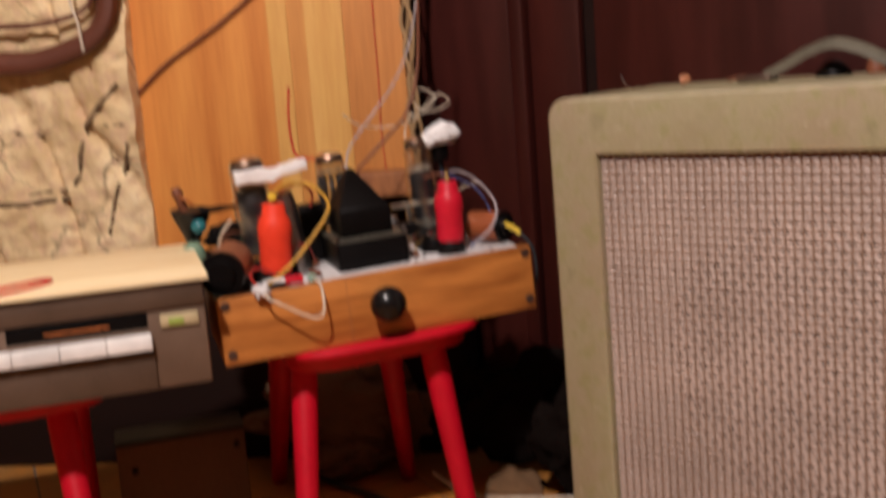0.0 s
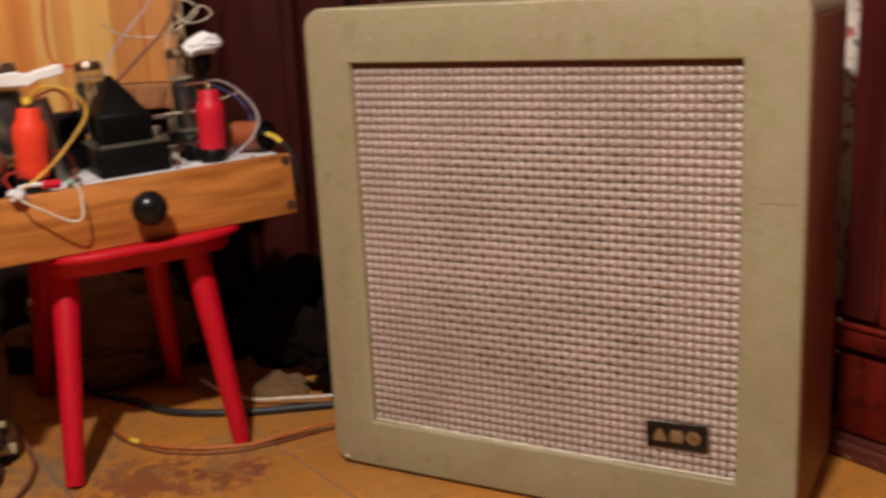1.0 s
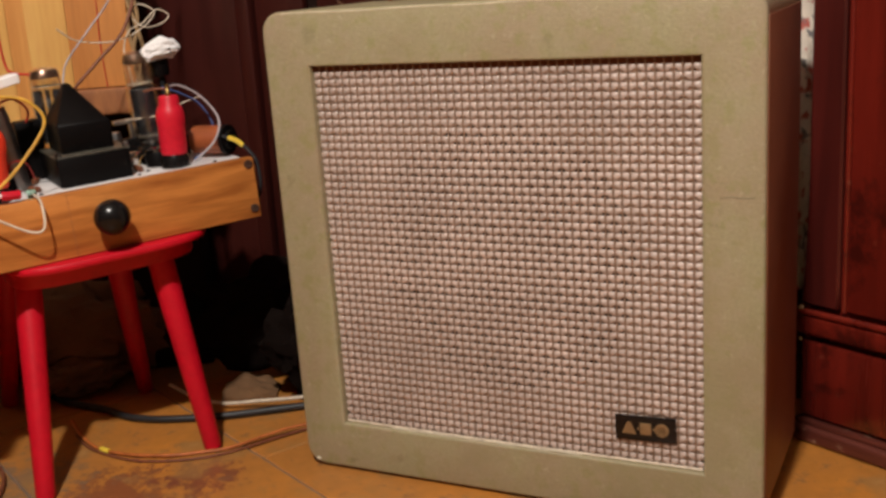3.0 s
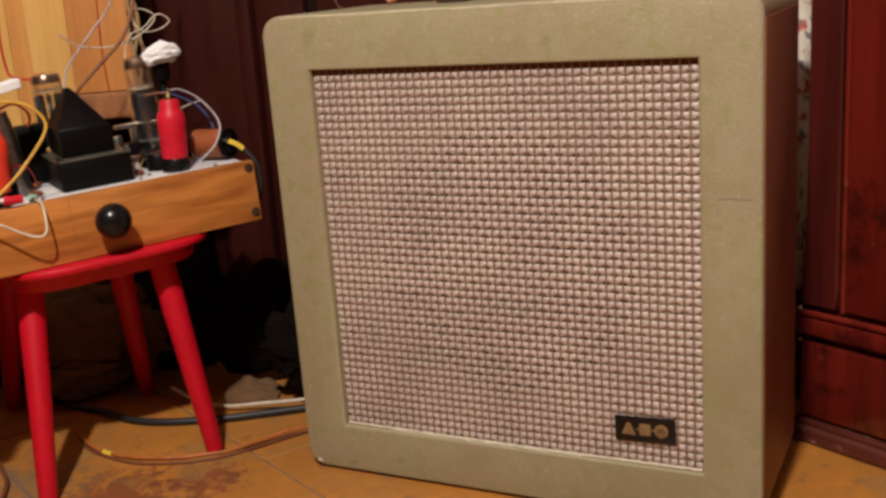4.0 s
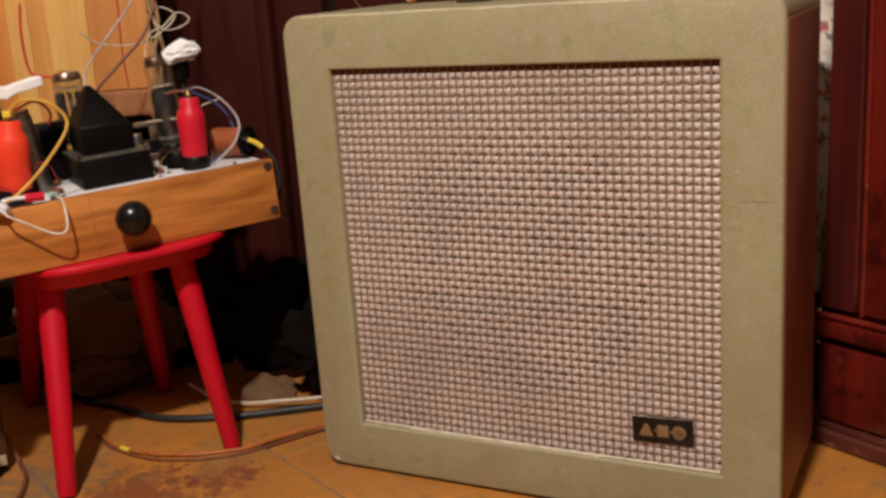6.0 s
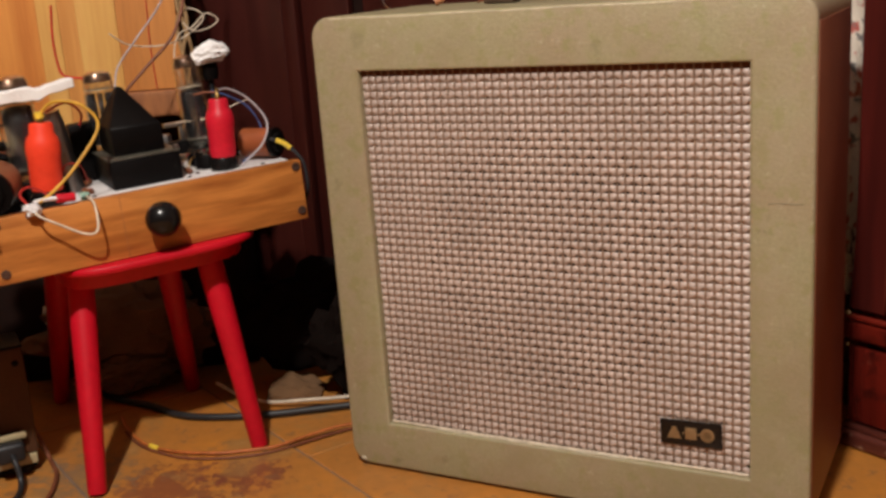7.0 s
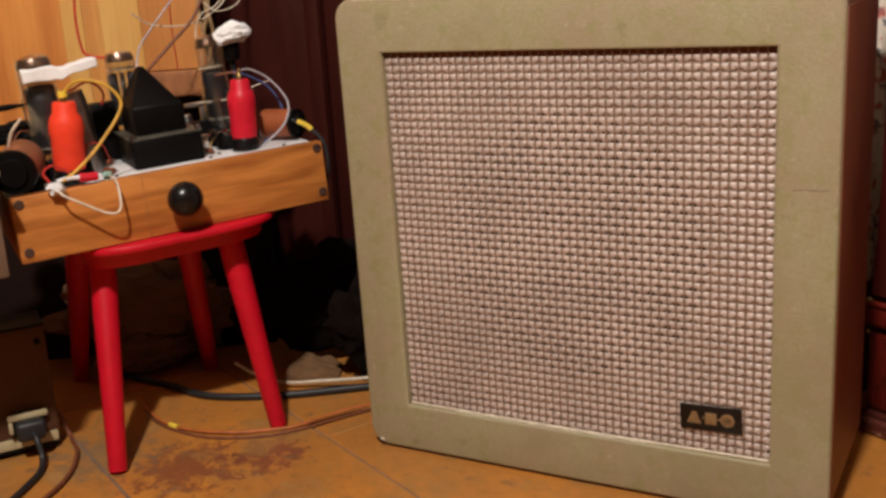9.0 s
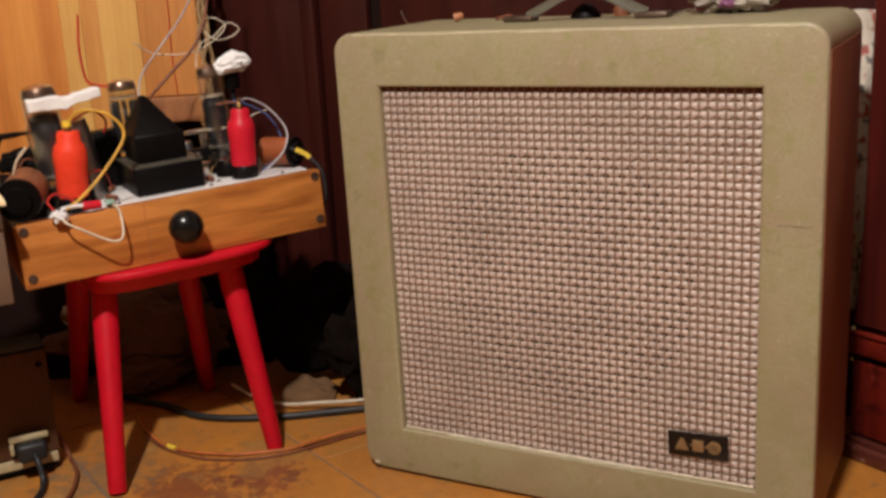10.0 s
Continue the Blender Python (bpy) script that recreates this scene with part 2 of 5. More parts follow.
cracked(PLASTER, (0.14, 0.085, 0.04))
stained(FLOOR, [(-0.185, -0.160, 0.22, (0.21, 0.062, 0.028), 0.497), (-0.105, -0.085, 0.15, (0.19, 0.056, 0.030), 0.497),
                (-0.33, -0.17, 0.20, (0.22, 0.135, 0.075), 0.50), (0.02, -0.18, 0.2, (0.36, 0.15, 0.04), 0.56)])
FLORAL = floral()


def worn(m, colour, scale, cut, amount):
    """Small rubbed flecks and scuffs."""
    nt = m.node_tree
    b = nt.nodes["Principled BSDF"]
    src = b.inputs["Base Color"].links[0].from_socket
    tc = nt.nodes.new("ShaderNodeTexCoord")
    n = nt.nodes.new("ShaderNodeTexNoise")
    n.inputs["Scale"].default_value, n.inputs["Detail"].default_value, n.inputs["Roughness"].default_value = scale, 6, 0.7
    nt.links.new(tc.outputs["Object"], n.inputs["Vector"])
    rp = nt.nodes.new("ShaderNodeValToRGB")
    rp.color_ramp.elements[0].position, rp.color_ramp.elements[1].position = cut, cut + 0.08
    rp.color_ramp.elements[1].color = (amount, amount, amount, 1)
    nt.links.new(n.outputs["Fac"], rp.inputs["Fac"])
    mx = nt.nodes.new("ShaderNodeMix")
    mx.data_type = "RGBA"
    nt.links.new(rp.outputs["Color"], mx.inputs["Factor"])
    nt.links.new(src, mx.inputs[6])
    mx.inputs[7].default_value = (*colour, 1)
    nt.links.new(mx.outputs[2], b.inputs["Base Color"])


worn(VINYL, (0.48, 0.42, 0.29), 110, 0.58, 0.55)
worn(VINYL, (0.37, 0.300, 0.205), 34, 0.50, 0.35)
worn(VINYL, (0.275, 0.262, 0.110), 48, 0.52, 0.65)
worn(VINYL, (0.355, 0.275, 0.185), 6, 0.54, 0.4)
worn(VINYL, (0.20, 0.17, 0.09), 22, 0.61, 0.5)
worn(VINYL, (0.27, 0.235, 0.125), 3.2, 0.53, 0.5)
worn(PLASTER, (0.50, 0.33, 0.17), 22, 0.56, 0.5)
worn(PLASTER, (0.62, 0.38, 0.25), 50, 0.50, 0.5)
worn(PLASTER, (0.20, 0.12, 0.06), 38, 0.65, 0.6)
worn(FLOOR, (0.20, 0.10, 0.05), 30, 0.57, 0.65)
worn(FLOOR, (0.33, 0.17, 0.055), 7, 0.50, 0.6)
worn(FLOOR, (0.16, 0.085, 0.045), 85, 0.61, 0.6)
worn(FLOOR, (0.50, 0.30, 0.12), 14, 0.60, 0.4)
worn(MAHOG_RED, (0.022, 0.004, 0.003), 8, 0.52, 0.7)
worn(PLINTH, (0.42, 0.26, 0.17), 45, 0.60, 0.7)
worn(MAHOG_RED, (0.20, 0.018, 0.008), 14, 0.58, 0.6)
worn(MAHOG_RED, (0.22, 0.06, 0.035), 70, 0.63, 0.7)
worn(BLACK, (0.06, 0.055, 0.045), 90, 0.66, 0.5)
worn(FLANGE, (0.32, 0.30, 0.24), 60, 0.58, 0.7)
worn(WHITE, (0.40, 0.36, 0.33), 50, 0.62, 0.5)


# ---- mesh helpers ----
def part(name, bm, material, parent=None, label="", m=None, smooth=True):
    """Links a bmesh as one mesh object, under a thing where one is given."""
    me = bpy.data.meshes.new(name)
    bm.normal_update()
    bm.to_mesh(me)
    bm.free()
    me.materials.append(material)
    if smooth:
        for p in me.polygons:
            p.use_smooth = True
        me.set_sharp_from_angle(angle=radians(38))
    ob = new(name, me)
    if parent is not None:
        ob.parent = parent
    if m is not None:
        ob.matrix_basis = m
    return tagged(ob, label)


def thing(name, m, label, category, group="", kind=""):
    ob = new(name)
    ob.empty_display_size = 0.05
    ob.matrix_basis = m
    return tagged(ob, label, category, group, kind)


def box(x0, x1, y0, y1, z0, z1, bevel=0.002, segs=2):
    bm = bmesh.new()
    bmesh.ops.create_cube(bm, size=1.0)
    for v in bm.verts:
        v.co = Vector((x0 + (v.co.x + 0.5) * (x1 - x0), y0 + (v.co.y + 0.5) * (y1 - y0), z0 + (v.co.z + 0.5) * (z1 - z0)))
    if bevel:
        bmesh.ops.bevel(bm, geom=list(bm.edges), offset=bevel, segments=segs, affect="EDGES", profile=0.5)
    return bm


def join(a, b):
    """Adds bmesh b to a."""
    me = bpy.data.meshes.new("tmp")
    b.to_mesh(me)
    b.free()
    a.from_mesh(me)
    bpy.data.meshes.remove(me)
    return a


def moved(bm, m):
    bm.transform(m)
    return bm


def lathe(profile, segs=24, m=None):
    """Solid of revolution about z from (radius, height) pairs."""
    bm = bmesh.new()
    rings = []
    for r, z in profile:
        if r < 1e-6:
            rings.append([bm.verts.new((0, 0, z))])
        else:
            rings.append([bm.verts.new((r * math.cos(2 * math.pi * k / segs), r * math.sin(2 * math.pi * k / segs), z)) for k in range(segs)])
    for a, b in zip(rings, rings[1:]):
        for k in range(segs):
            j = (k + 1) % segs
            if len(a) == 1 and len(b) > 1:
                bm.faces.new((a[0], b[j], b[k]))
            elif len(b) == 1 and len(a) > 1:
                bm.faces.new((a[k], a[j], b[0]))
            elif len(a) > 1:
                bm.faces.new((a[k], a[j], b[j], b[k]))
    for ring, flip in ((rings[0], True), (rings[-1], False)):
        if len(ring) > 1:
            bm.faces.new(ring[::-1] if flip else ring)
    bmesh.ops.recalc_face_normals(bm, faces=list(bm.faces))
    if m is not None:
        bm.transform(m)
    return bm


def smooth_line(points, steps=8):
    """Catmull-Rom through the points."""
    p = [Vector(q) for q in points]
    p = [2 * p[0] - p[1]] + p + [2 * p[-1] - p[-2]]
    out = []
    for i in range(1, len(p) - 2):
        for k in range(steps):
            t = k / steps
            a, b, c, d = p[i - 1], p[i], p[i + 1], p[i + 2]
            out.append(0.5 * (2 * b + (c - a) * t + (2 * a - 5 * b + 4 * c - d) * t * t + (3 * b - a - 3 * c + d) * t ** 3))
    return out + [p[-2]]


def cord(points, r, segs=8, steps=8, flat=1.0):
    """A round cord along a smooth line."""
    line = smooth_line(points, steps)
    bm = bmesh.new()
    rings, side = [], None
    for i, q in enumerate(line):
        way = (line[min(i + 1, len(line) - 1)] - line[max(i - 1, 0)]).normalized()
        if side is None:
            side = way.orthogonal().normalized()
        side = (side - way * side.dot(way)).normalized()
        other = way.cross(side)
        rings.append([bm.verts.new(q + r * (math.cos(2 * math.pi * k / segs) * side + flat * math.sin(2 * math.pi * k / segs) * other)) for k in range(segs)])
    for a, b in zip(rings, rings[1:]):
        for k in range(segs):
            bm.faces.new((a[k], a[(k + 1) % segs], b[(k + 1) % segs], b[k]))
    bm.faces.new(rings[0][::-1])
    bm.faces.new(rings[-1])
    return bm


def cable(name, points, r, material, label, segs=8):
    return tagged(part(name, cord(points, r, segs), material), label, "cable")


def lump(size, seed, rough=0.25, m=None, detail=4, freq=2.2):
    """A crumpled soft body: a sphere pushed by noise at two scales, sitting on z = 0."""
    bm = bmesh.new()
    bmesh.ops.create_icosphere(bm, subdivisions=detail, radius=1.0)
    for v in bm.verts:
        n = v.co.normalized()
        f = 1 + rough * noise.noise(n * freq + Vector((seed, 0, 0))) + rough * 0.5 * noise.noise(n * freq * 3 + Vector((0, seed, 0)))
        v.co = Vector((n.x * size[0], n.y * size[1], n.z * size[2])) * f
    low = min(v.co.z for v in bm.verts)
    for v in bm.verts:
        v.co.z -= low
        if v.co.z < 0.12 * size[2]:
            v.co.z *= 0.3
    low = min(v.co.z for v in bm.verts)
    for v in bm.verts:
        v.co.z -= low
    if m is not None:
        bm.transform(m)
    return bm


def rounded_plate(w, h, r, y0, y1, bevel, segs=8):
    """A plate in the xz plane with rounded corners, between y0 (front) and y1."""
    bm = bmesh.new()
    ring = []
    for cx, cz, a0 in ((w - r, h - r, 0), (r, h - r, 90), (r, r, 180), (w - r, r, 270)):
        for k in range(segs + 1):
            a = radians(a0 + 90 * k / segs)
            ring.append((cx + r * math.cos(a), cz + r * math.sin(a)))
    front = [bm.verts.new((x, y0, z)) for x, z in ring]
    back = [bm.verts.new((x, y1, z)) for x, z in ring]
    n = len(ring)
    bm.faces.new(front[::-1])
    bm.faces.new(back)
    for k in range(n):
        bm.faces.new((front[k], front[(k + 1) % n], back[(k + 1) % n], back[k]))
    bmesh.ops.recalc_face_normals(bm, faces=list(bm.faces))
    edges = [e for e in bm.edges if abs(e.verts[0].co.y - y0) < 1e-6 and abs(e.verts[1].co.y - y0) < 1e-6]
    if bevel:
        bmesh.ops.bevel(bm, geom=edges, offset=bevel, segments=3, affect="EDGES", profile=0.5)
    return bm

TAN_CORD = mat("frayed_tan_cord", (0.42, 0.26, 0.12), 0.8, scale=80, fine=400, bump=0.4)
# pale colour of worn spots, also of the painted highlight on the top edge
EDGE = mat("pale_wear_and_highlight", (0.60, 0.53, 0.38), 0.4, dark=0.7, scale=30)

FADED_ORANGE = mat("faded_orange_plastic", (0.42, 0.16, 0.07), 0.5, scale=60, bump=0)
PURPLE = mat("purple_foil", (0.22, 0.07, 0.16), 0.4, scale=60, bump=0)


def facing(x, y, angle, z=0.0):
    """A frame standing at x, y whose x axis points at that angle on the plan, in degrees."""
    return pose(x, y, z, 0, 0, angle)


# ---- the setting ----
SEAM_ANGLE = -27.2          # the floor boards run this way
PLANK = 0.286


def floor_and_room():
    base = part("floor", box(-3.2, 3.2, -3.2, 2.0, -0.06, -0.0030, 0), SEAM)
    tagged(base, "ochre painted floor boards with worn red-brown stains", "floor", kind="structure")
    run = facing(-0.053, -0.004, SEAM_ANGLE)
    shared = {}
    for row in range(-20, 16):
        for col in range(-6, 6):
            length = 1.15
            x0 = col * length + (0.37 * row) % length
            p = run @ Vector((x0 + length / 2, row * PLANK + PLANK / 2, 0))
            if not (-3.9 < p.x < 3.9 and -3.6 < p.y < 2.4):
                continue
            if "me" not in shared:
                ob = part("floor_board", box(0, length - 0.003, 0.0020, PLANK - 0.0020, -0.02, 0, 0.0015, 1), FLOOR, base, smooth=False)
                shared["me"] = ob.data
            else:
                ob = new("floor_board", shared["me"])
                ob.parent = base
            ob.matrix_basis = run @ Matrix.Translation((x0, row * PLANK, 0.0008 * math.sin(row * 3.1 + col)- 0.0009))
    # walls and ceiling out of view, added to enclose and bounce the light
    for name, b in (("wall_south", (-3.2, 3.2, -3.3, -3.2, -0.06, 2.5)), ("wall_east", (3.2, 3.3, -3.3, 2.1, -0.06, 2.5)),
                    ("wall_west", (-3.3, -3.2, -3.3, 2.1, -0.06, 2.5)), ("wall_north", (-3.2, 3.2, 2.0, 2.1, -0.06, 2.5))):
        tagged(part(name, box(*b, 0), WALLPAINT), "unseen wall added to close the room and set the bounced light", "wall", kind="structure")
    tagged(part("ceiling", box(-3.3, 3.3, -3.3, 2.1, 2.5, 2.6, 0), CEIL), "unseen ceiling added to close the room and set the bounced light", "ceiling", kind="structure")


floor_and_room()

# ---- the dark wardrobe behind: carcass, plinth, two doors with a black gap ----
def back_wardrobe():
    w = thing("wardrobe", facing(-0.95, 0.42, 0), "tall dark mahogany wardrobe standing behind the loudspeaker", "wardrobe")
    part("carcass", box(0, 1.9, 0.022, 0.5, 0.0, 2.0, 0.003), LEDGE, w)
    for x0, x1 in ((0.02, 0.625), (0.665, 0.762), (0.79, 1.36), (1.38, 1.88)):
        d = part("door" if x1 - x0 > 0.3 else "stile", box(x0, x1, 0.0, 0.021, 0.07, 1.96, 0.004), MAHOG, w)
        if x0 > 1.0:
            for a, b, c, e in ((x0, x0 + 0.05, 0.07, 1.96), (x1 - 0.05, x1, 0.07, 1.96), (x0 + 0.051, x1 - 0.051, 1.88, 1.96), (x0 + 0.051, x1 - 0.051, 0.07, 0.15)):
                part("moulding", box(a, b, -0.006, -0.0005, c, e, 0.003), MAHOG, d)
    part("stile", box(0.632, 0.660, -0.012, 0.021, 0.07, 1.96, 0.004), MAHOG, w)
    part("plinth", box(0.0, 1.9, -0.01, 0.021, 0.0, 0.065, 0.004), MAHOG, w)


back_wardrobe()


# ---- the red chest at the side: plinth moulding, drawer rails, framed panels ----
def side_chest():
    c = thing("sideboard", facing(0.630, 0.274, -28.5), "red-brown varnished mahogany sideboard with drawer rails and plinth moulding", "sideboard")

    def waisted(x0, x1, y0, y1, z0, z1):
        """A board whose outer edge draws in above the rail."""
        bm = box(x0, x1, y0, y1, z0, z1, 0.003, 1)
        bmesh.ops.subdivide_edges(bm, edges=[e for e in bm.edges if abs(e.verts[0].co.z - e.verts[1].co.z) > 0.3], cuts=30)
        for v in bm.verts:
            if v.co.x < x0 + 0.01 and v.co.z > 0.19:
                v.co.x += 0.0095 * (1 - math.exp(-(v.co.z - 0.19) / 0.08))
        return bm

    part("carcass", waisted(0.0015, 1.1, 0.014, 0.42, 0.03, 1.15), MAHOG_RED, c)
    base = part("plinth", box(-0.004, 1.11, -0.006, 0.43, 0.0, 0.024, 0.006, 3), PLINTH, c, "dusty rubbed plinth")
    part("moulding", box(-0.001, 1.10, -0.001, 0.425, 0.0242, 0.032, 0.003), PLINTH, base)
    part("drawer_front", box(0.004, 1.09, 0.003, 0.0135, 0.036, 0.142, 0.004), MAHOG_RED, c)
    rail = part("drawer_rail", box(0.000, 1.10, -0.004, 0.0138, 0.1525, 0.180, 0.005, 3), MAHOG_RED, c)
    bead = lathe([(0.0, -0.004), (0.0045, -0.004), (0.0045, 1.098), (0.0, 1.098)], 12, pose(0.002, -0.003, 0.1845, 0, 90, 0))
    part("bead", bead, MAHOG_RED, rail)
    # stile coloured darker to stand for the shadow the loudspeaker casts on it
    part("stile", waisted(0.002, 0.058, 0.002, 0.0135, 0.192, 1.1), MAHOG_SHADED, c)
    part("bead", lathe([(0.004, 0.19), (0.004, 1.1)], 10, pose(0.063, 0.009, 0)), MAHOG_RED, c)
    part("door", box(0.068, 0.56, 0.005, 0.0136, 0.192, 1.1, 0.003), MAHOG_RED, c)
    part("door", box(0.57, 1.09, 0.005, 0.0136, 0.192, 1.1, 0.003), MAHOG_RED, c)
    part("top", box(-0.02, 1.12, -0.02, 0.44, 1.151, 1.18, 0.006), MAHOG_RED, c)
    for z, r in ((0.189, 0.0038), (0.1455, 0.0024)):
        part("tack", lathe([(0, 0), (r, 0), (r * 0.8, r * 0.7), (0, r)], 10, pose(0.008, -0.003, z, 90, 0, 0)), CREAM_STRIP, c, "pale paint-spotted tack")


side_chest()


# ---- pine boards and cracked plaster behind the amplifier ----
BOARD = facing(-0.45, 0.25, 32.0)


def pine_wall():
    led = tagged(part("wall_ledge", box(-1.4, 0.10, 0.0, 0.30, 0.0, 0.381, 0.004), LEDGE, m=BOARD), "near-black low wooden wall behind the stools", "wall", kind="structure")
    wall = thing("wall_boards", BOARD, "orange and pale pine boards standing upright as a wall", "wall", kind="structure")
    for x0, x1, y0, m, z0 in ((-0.46, -0.1994, 0.001, PINE, 0.382), (-0.1992, -0.1654, 0.0, PINE_LIGHT, 0.382), (-0.1652, -0.1362, 0.001, PINE_MID, 0.382),
                              (-0.136, -0.0720, 0.0, PINE_LIGHT, 0.382), (-0.0718, 0.026, 0.001, PINE_BROWN, 0.500)):
        part("board", box(x0, x1, y0, 0.028, z0, 2.0, 0.0003, 1), m, wall)
    bm = box(-0.074, 0.022, -0.014, 0.029, 0.455, 0.4985, 0.004, 3)
    bmesh.ops.subdivide_edges(bm, edges=list(bm.edges), cuts=3, use_grid_fill=True)
    for v in bm.verts:
        v.co.z += 0.004 * noise.noise(v.co * 60)* (v.co.z < 0.49)
        v.co.x += 0.003 * noise.noise(v.co * 45 + Vector((3, 0, 0)))
    part("batten", bm, PINE_END, wall, "rough dark brown batten end")
    # plaster: a wavy sheet with ridges
    bm = bmesh.new()
    nx, nz = 180, 220

    def depth(x, z):
        p = Vector((x, z, 0.3))
        d = 0.022 * noise.noise(p * 5) + 0.012 * abs(noise.noise(p * 13)) + 0.005 * noise.noise(p * 40) + 0.003 * noise.noise(p * 95)
        ridge = 1 - min(1, abs(noise.noise(Vector((x * 7, z * 2.6, 4)))) * 9)
        return -0.030 + d + 0.012 * ridge

    grid = [[None] * (nz + 1) for _ in range(nx + 1)]
    for i in range(nx + 1):
        for k in range(nz + 1):
            x, z = -1.35 + 0.905 * i / nx, 0.30 + 1.5 * k / nz
            grid[i][k] = bm.verts.new((x + (0.012 + 0.008 * noise.noise(Vector((z * 6, 1, 0)))) * (i / nx), depth(x, z), z))
    for i in range(nx):
        for k in range(nz):
            bm.faces.new((grid[i][k], grid[i + 1][k], grid[i + 1][k + 1], grid[i][k + 1]))
    edge = bmesh.ops.extrude_face_region(bm, geom=list(bm.faces))
    for v in edge["geom"]:
        if isinstance(v, bmesh.types.BMVert):
            v.co.y = 0.03
    bmesh.ops.recalc_face_normals(bm, faces=list(bm.faces))
    pl = tagged(part("wall_plaster", bm, PLASTER, m=BOARD), "rough cream plaster wall with brown cracks and ridges", "wall", kind="structure")
    # open cracks, dirt-filled
    for wide, line in ((0.0042, ((-0.456, 0.674), (-0.493, 0.641), (-0.524, 0.606), (-0.538, 0.568), (-0.545, 0.533), (-0.558, 0.509))),
                       (0.0036, ((-0.450, 0.576), (-0.463, 0.538), (-0.481, 0.499), (-0.493, 0.465), (-0.504, 0.420))),
                       (0.0050, ((-0.780, 0.480), (-0.694, 0.484), (-0.655, 0.482), (-0.614, 0.486), (-0.569, 0.487))),
                       (0.0022, ((-0.661, 0.492), (-0.617, 0.501), (-0.569, 0.503))), (0.0020, ((-0.655, 0.606), (-0.635, 0.601), (-0.605, 0.596))),
                       (0.0016, ((-0.487, 0.608), (-0.452, 0.606))), (0.0016, ((-0.510, 0.553), (-0.477, 0.549)))):
        points = [(q.x + 0.003 * noise.noise(q * 90), 0, q.z) for q in smooth_line([(x, 0, z) for x, z in line], 5)]
        part("crack", cord([(x, depth(x, z) + wide * 0.05, z) for x, y, z in points], wide, 6, 2), CREVICE, pl, "dark dirt-filled crack")
    for name, r, line, what in (("trim_beam", 0.0215, ((-1.2, 0.760), (-0.90, 0.742), (-0.740, 0.730), (-0.660, 0.7235), (-0.585, 0.7215), (-0.505, 0.743), (-0.464, 0.775), (-0.450, 0.83), (-0.447, 0.95), (-0.447, 1.3)), "red-brown wooden beam bent round the plaster"),
                                ("trim_strip", 0.0055, ((-1.2, 0.80), (-0.80, 0.786), (-0.649, 0.783), (-0.572, 0.782), (-0.510, 0.793), (-0.478, 0.82), (-0.472, 0.9)), "thin dark wooden strip across the plaster")):
        tagged(part(name, cord([(x, -0.040, z) for x, z in line], r, 10, 8, 0.8), BEAM, m=BOARD), what, "trim", kind="structure")


pine_wall()
cable("wall_cable", [BOARD @ Vector((x, -0.004, z)) for x, z in ((-0.470, 0.625), (-0.432, 0.658), (-0.379, 0.701), (-0.316, 0.738), (-0.264, 0.77), (-0.20, 0.82), (-0.1, 0.93), (-0.08, 1.1))],
      0.0036, W_BROWN, "brown cord strung across the pine boards")
cable("wall_wire", [BOARD @ Vector((x, -0.066, z)) for x, z in ((-0.507, 1.1), (-0.506, 0.90), (-0.505, 0.817), (-0.496, 0.778), (-0.492, 0.730))], 0.0022, W_WHITE, "cream wire hanging over the plaster", 6)
cable("hanging_wire", [BOARD @ Vector((-0.020 + 0.0015 * math.sin(z * 30), -0.003, z)) for z in (0.500, 0.54, 0.58, 0.64, 0.72, 0.85, 1.1)], 0.0009, W_RED, "thin red wire hanging down the pine boards", 6)
for k in range(3):
    cable("wall_cable", [BOARD @ Vector((0.034 + 0.008 * math.sin(z * 40 + k * 2.1) + 0.003 * k, -0.008 - 0.004 * k, z)) for z in (0.50, 0.53, 0.56, 0.60, 0.64, 0.69, 0.74, 0.80, 0.9, 1.1)],
          0.0032, TAN_CORD, "frayed tan cord hanging beside the pine boards")


# ---- the loudspeaker ----
CW, CH, CD = 0.6095, 0.6066, 0.24
GX0, GX1, GZ0, GZ1 = 0.0637, 0.5426, 0.0651, 0.5392
SPEAKER = pose(0.0206, 0.0, 0.003, 0.90, -0.036, -1.07)


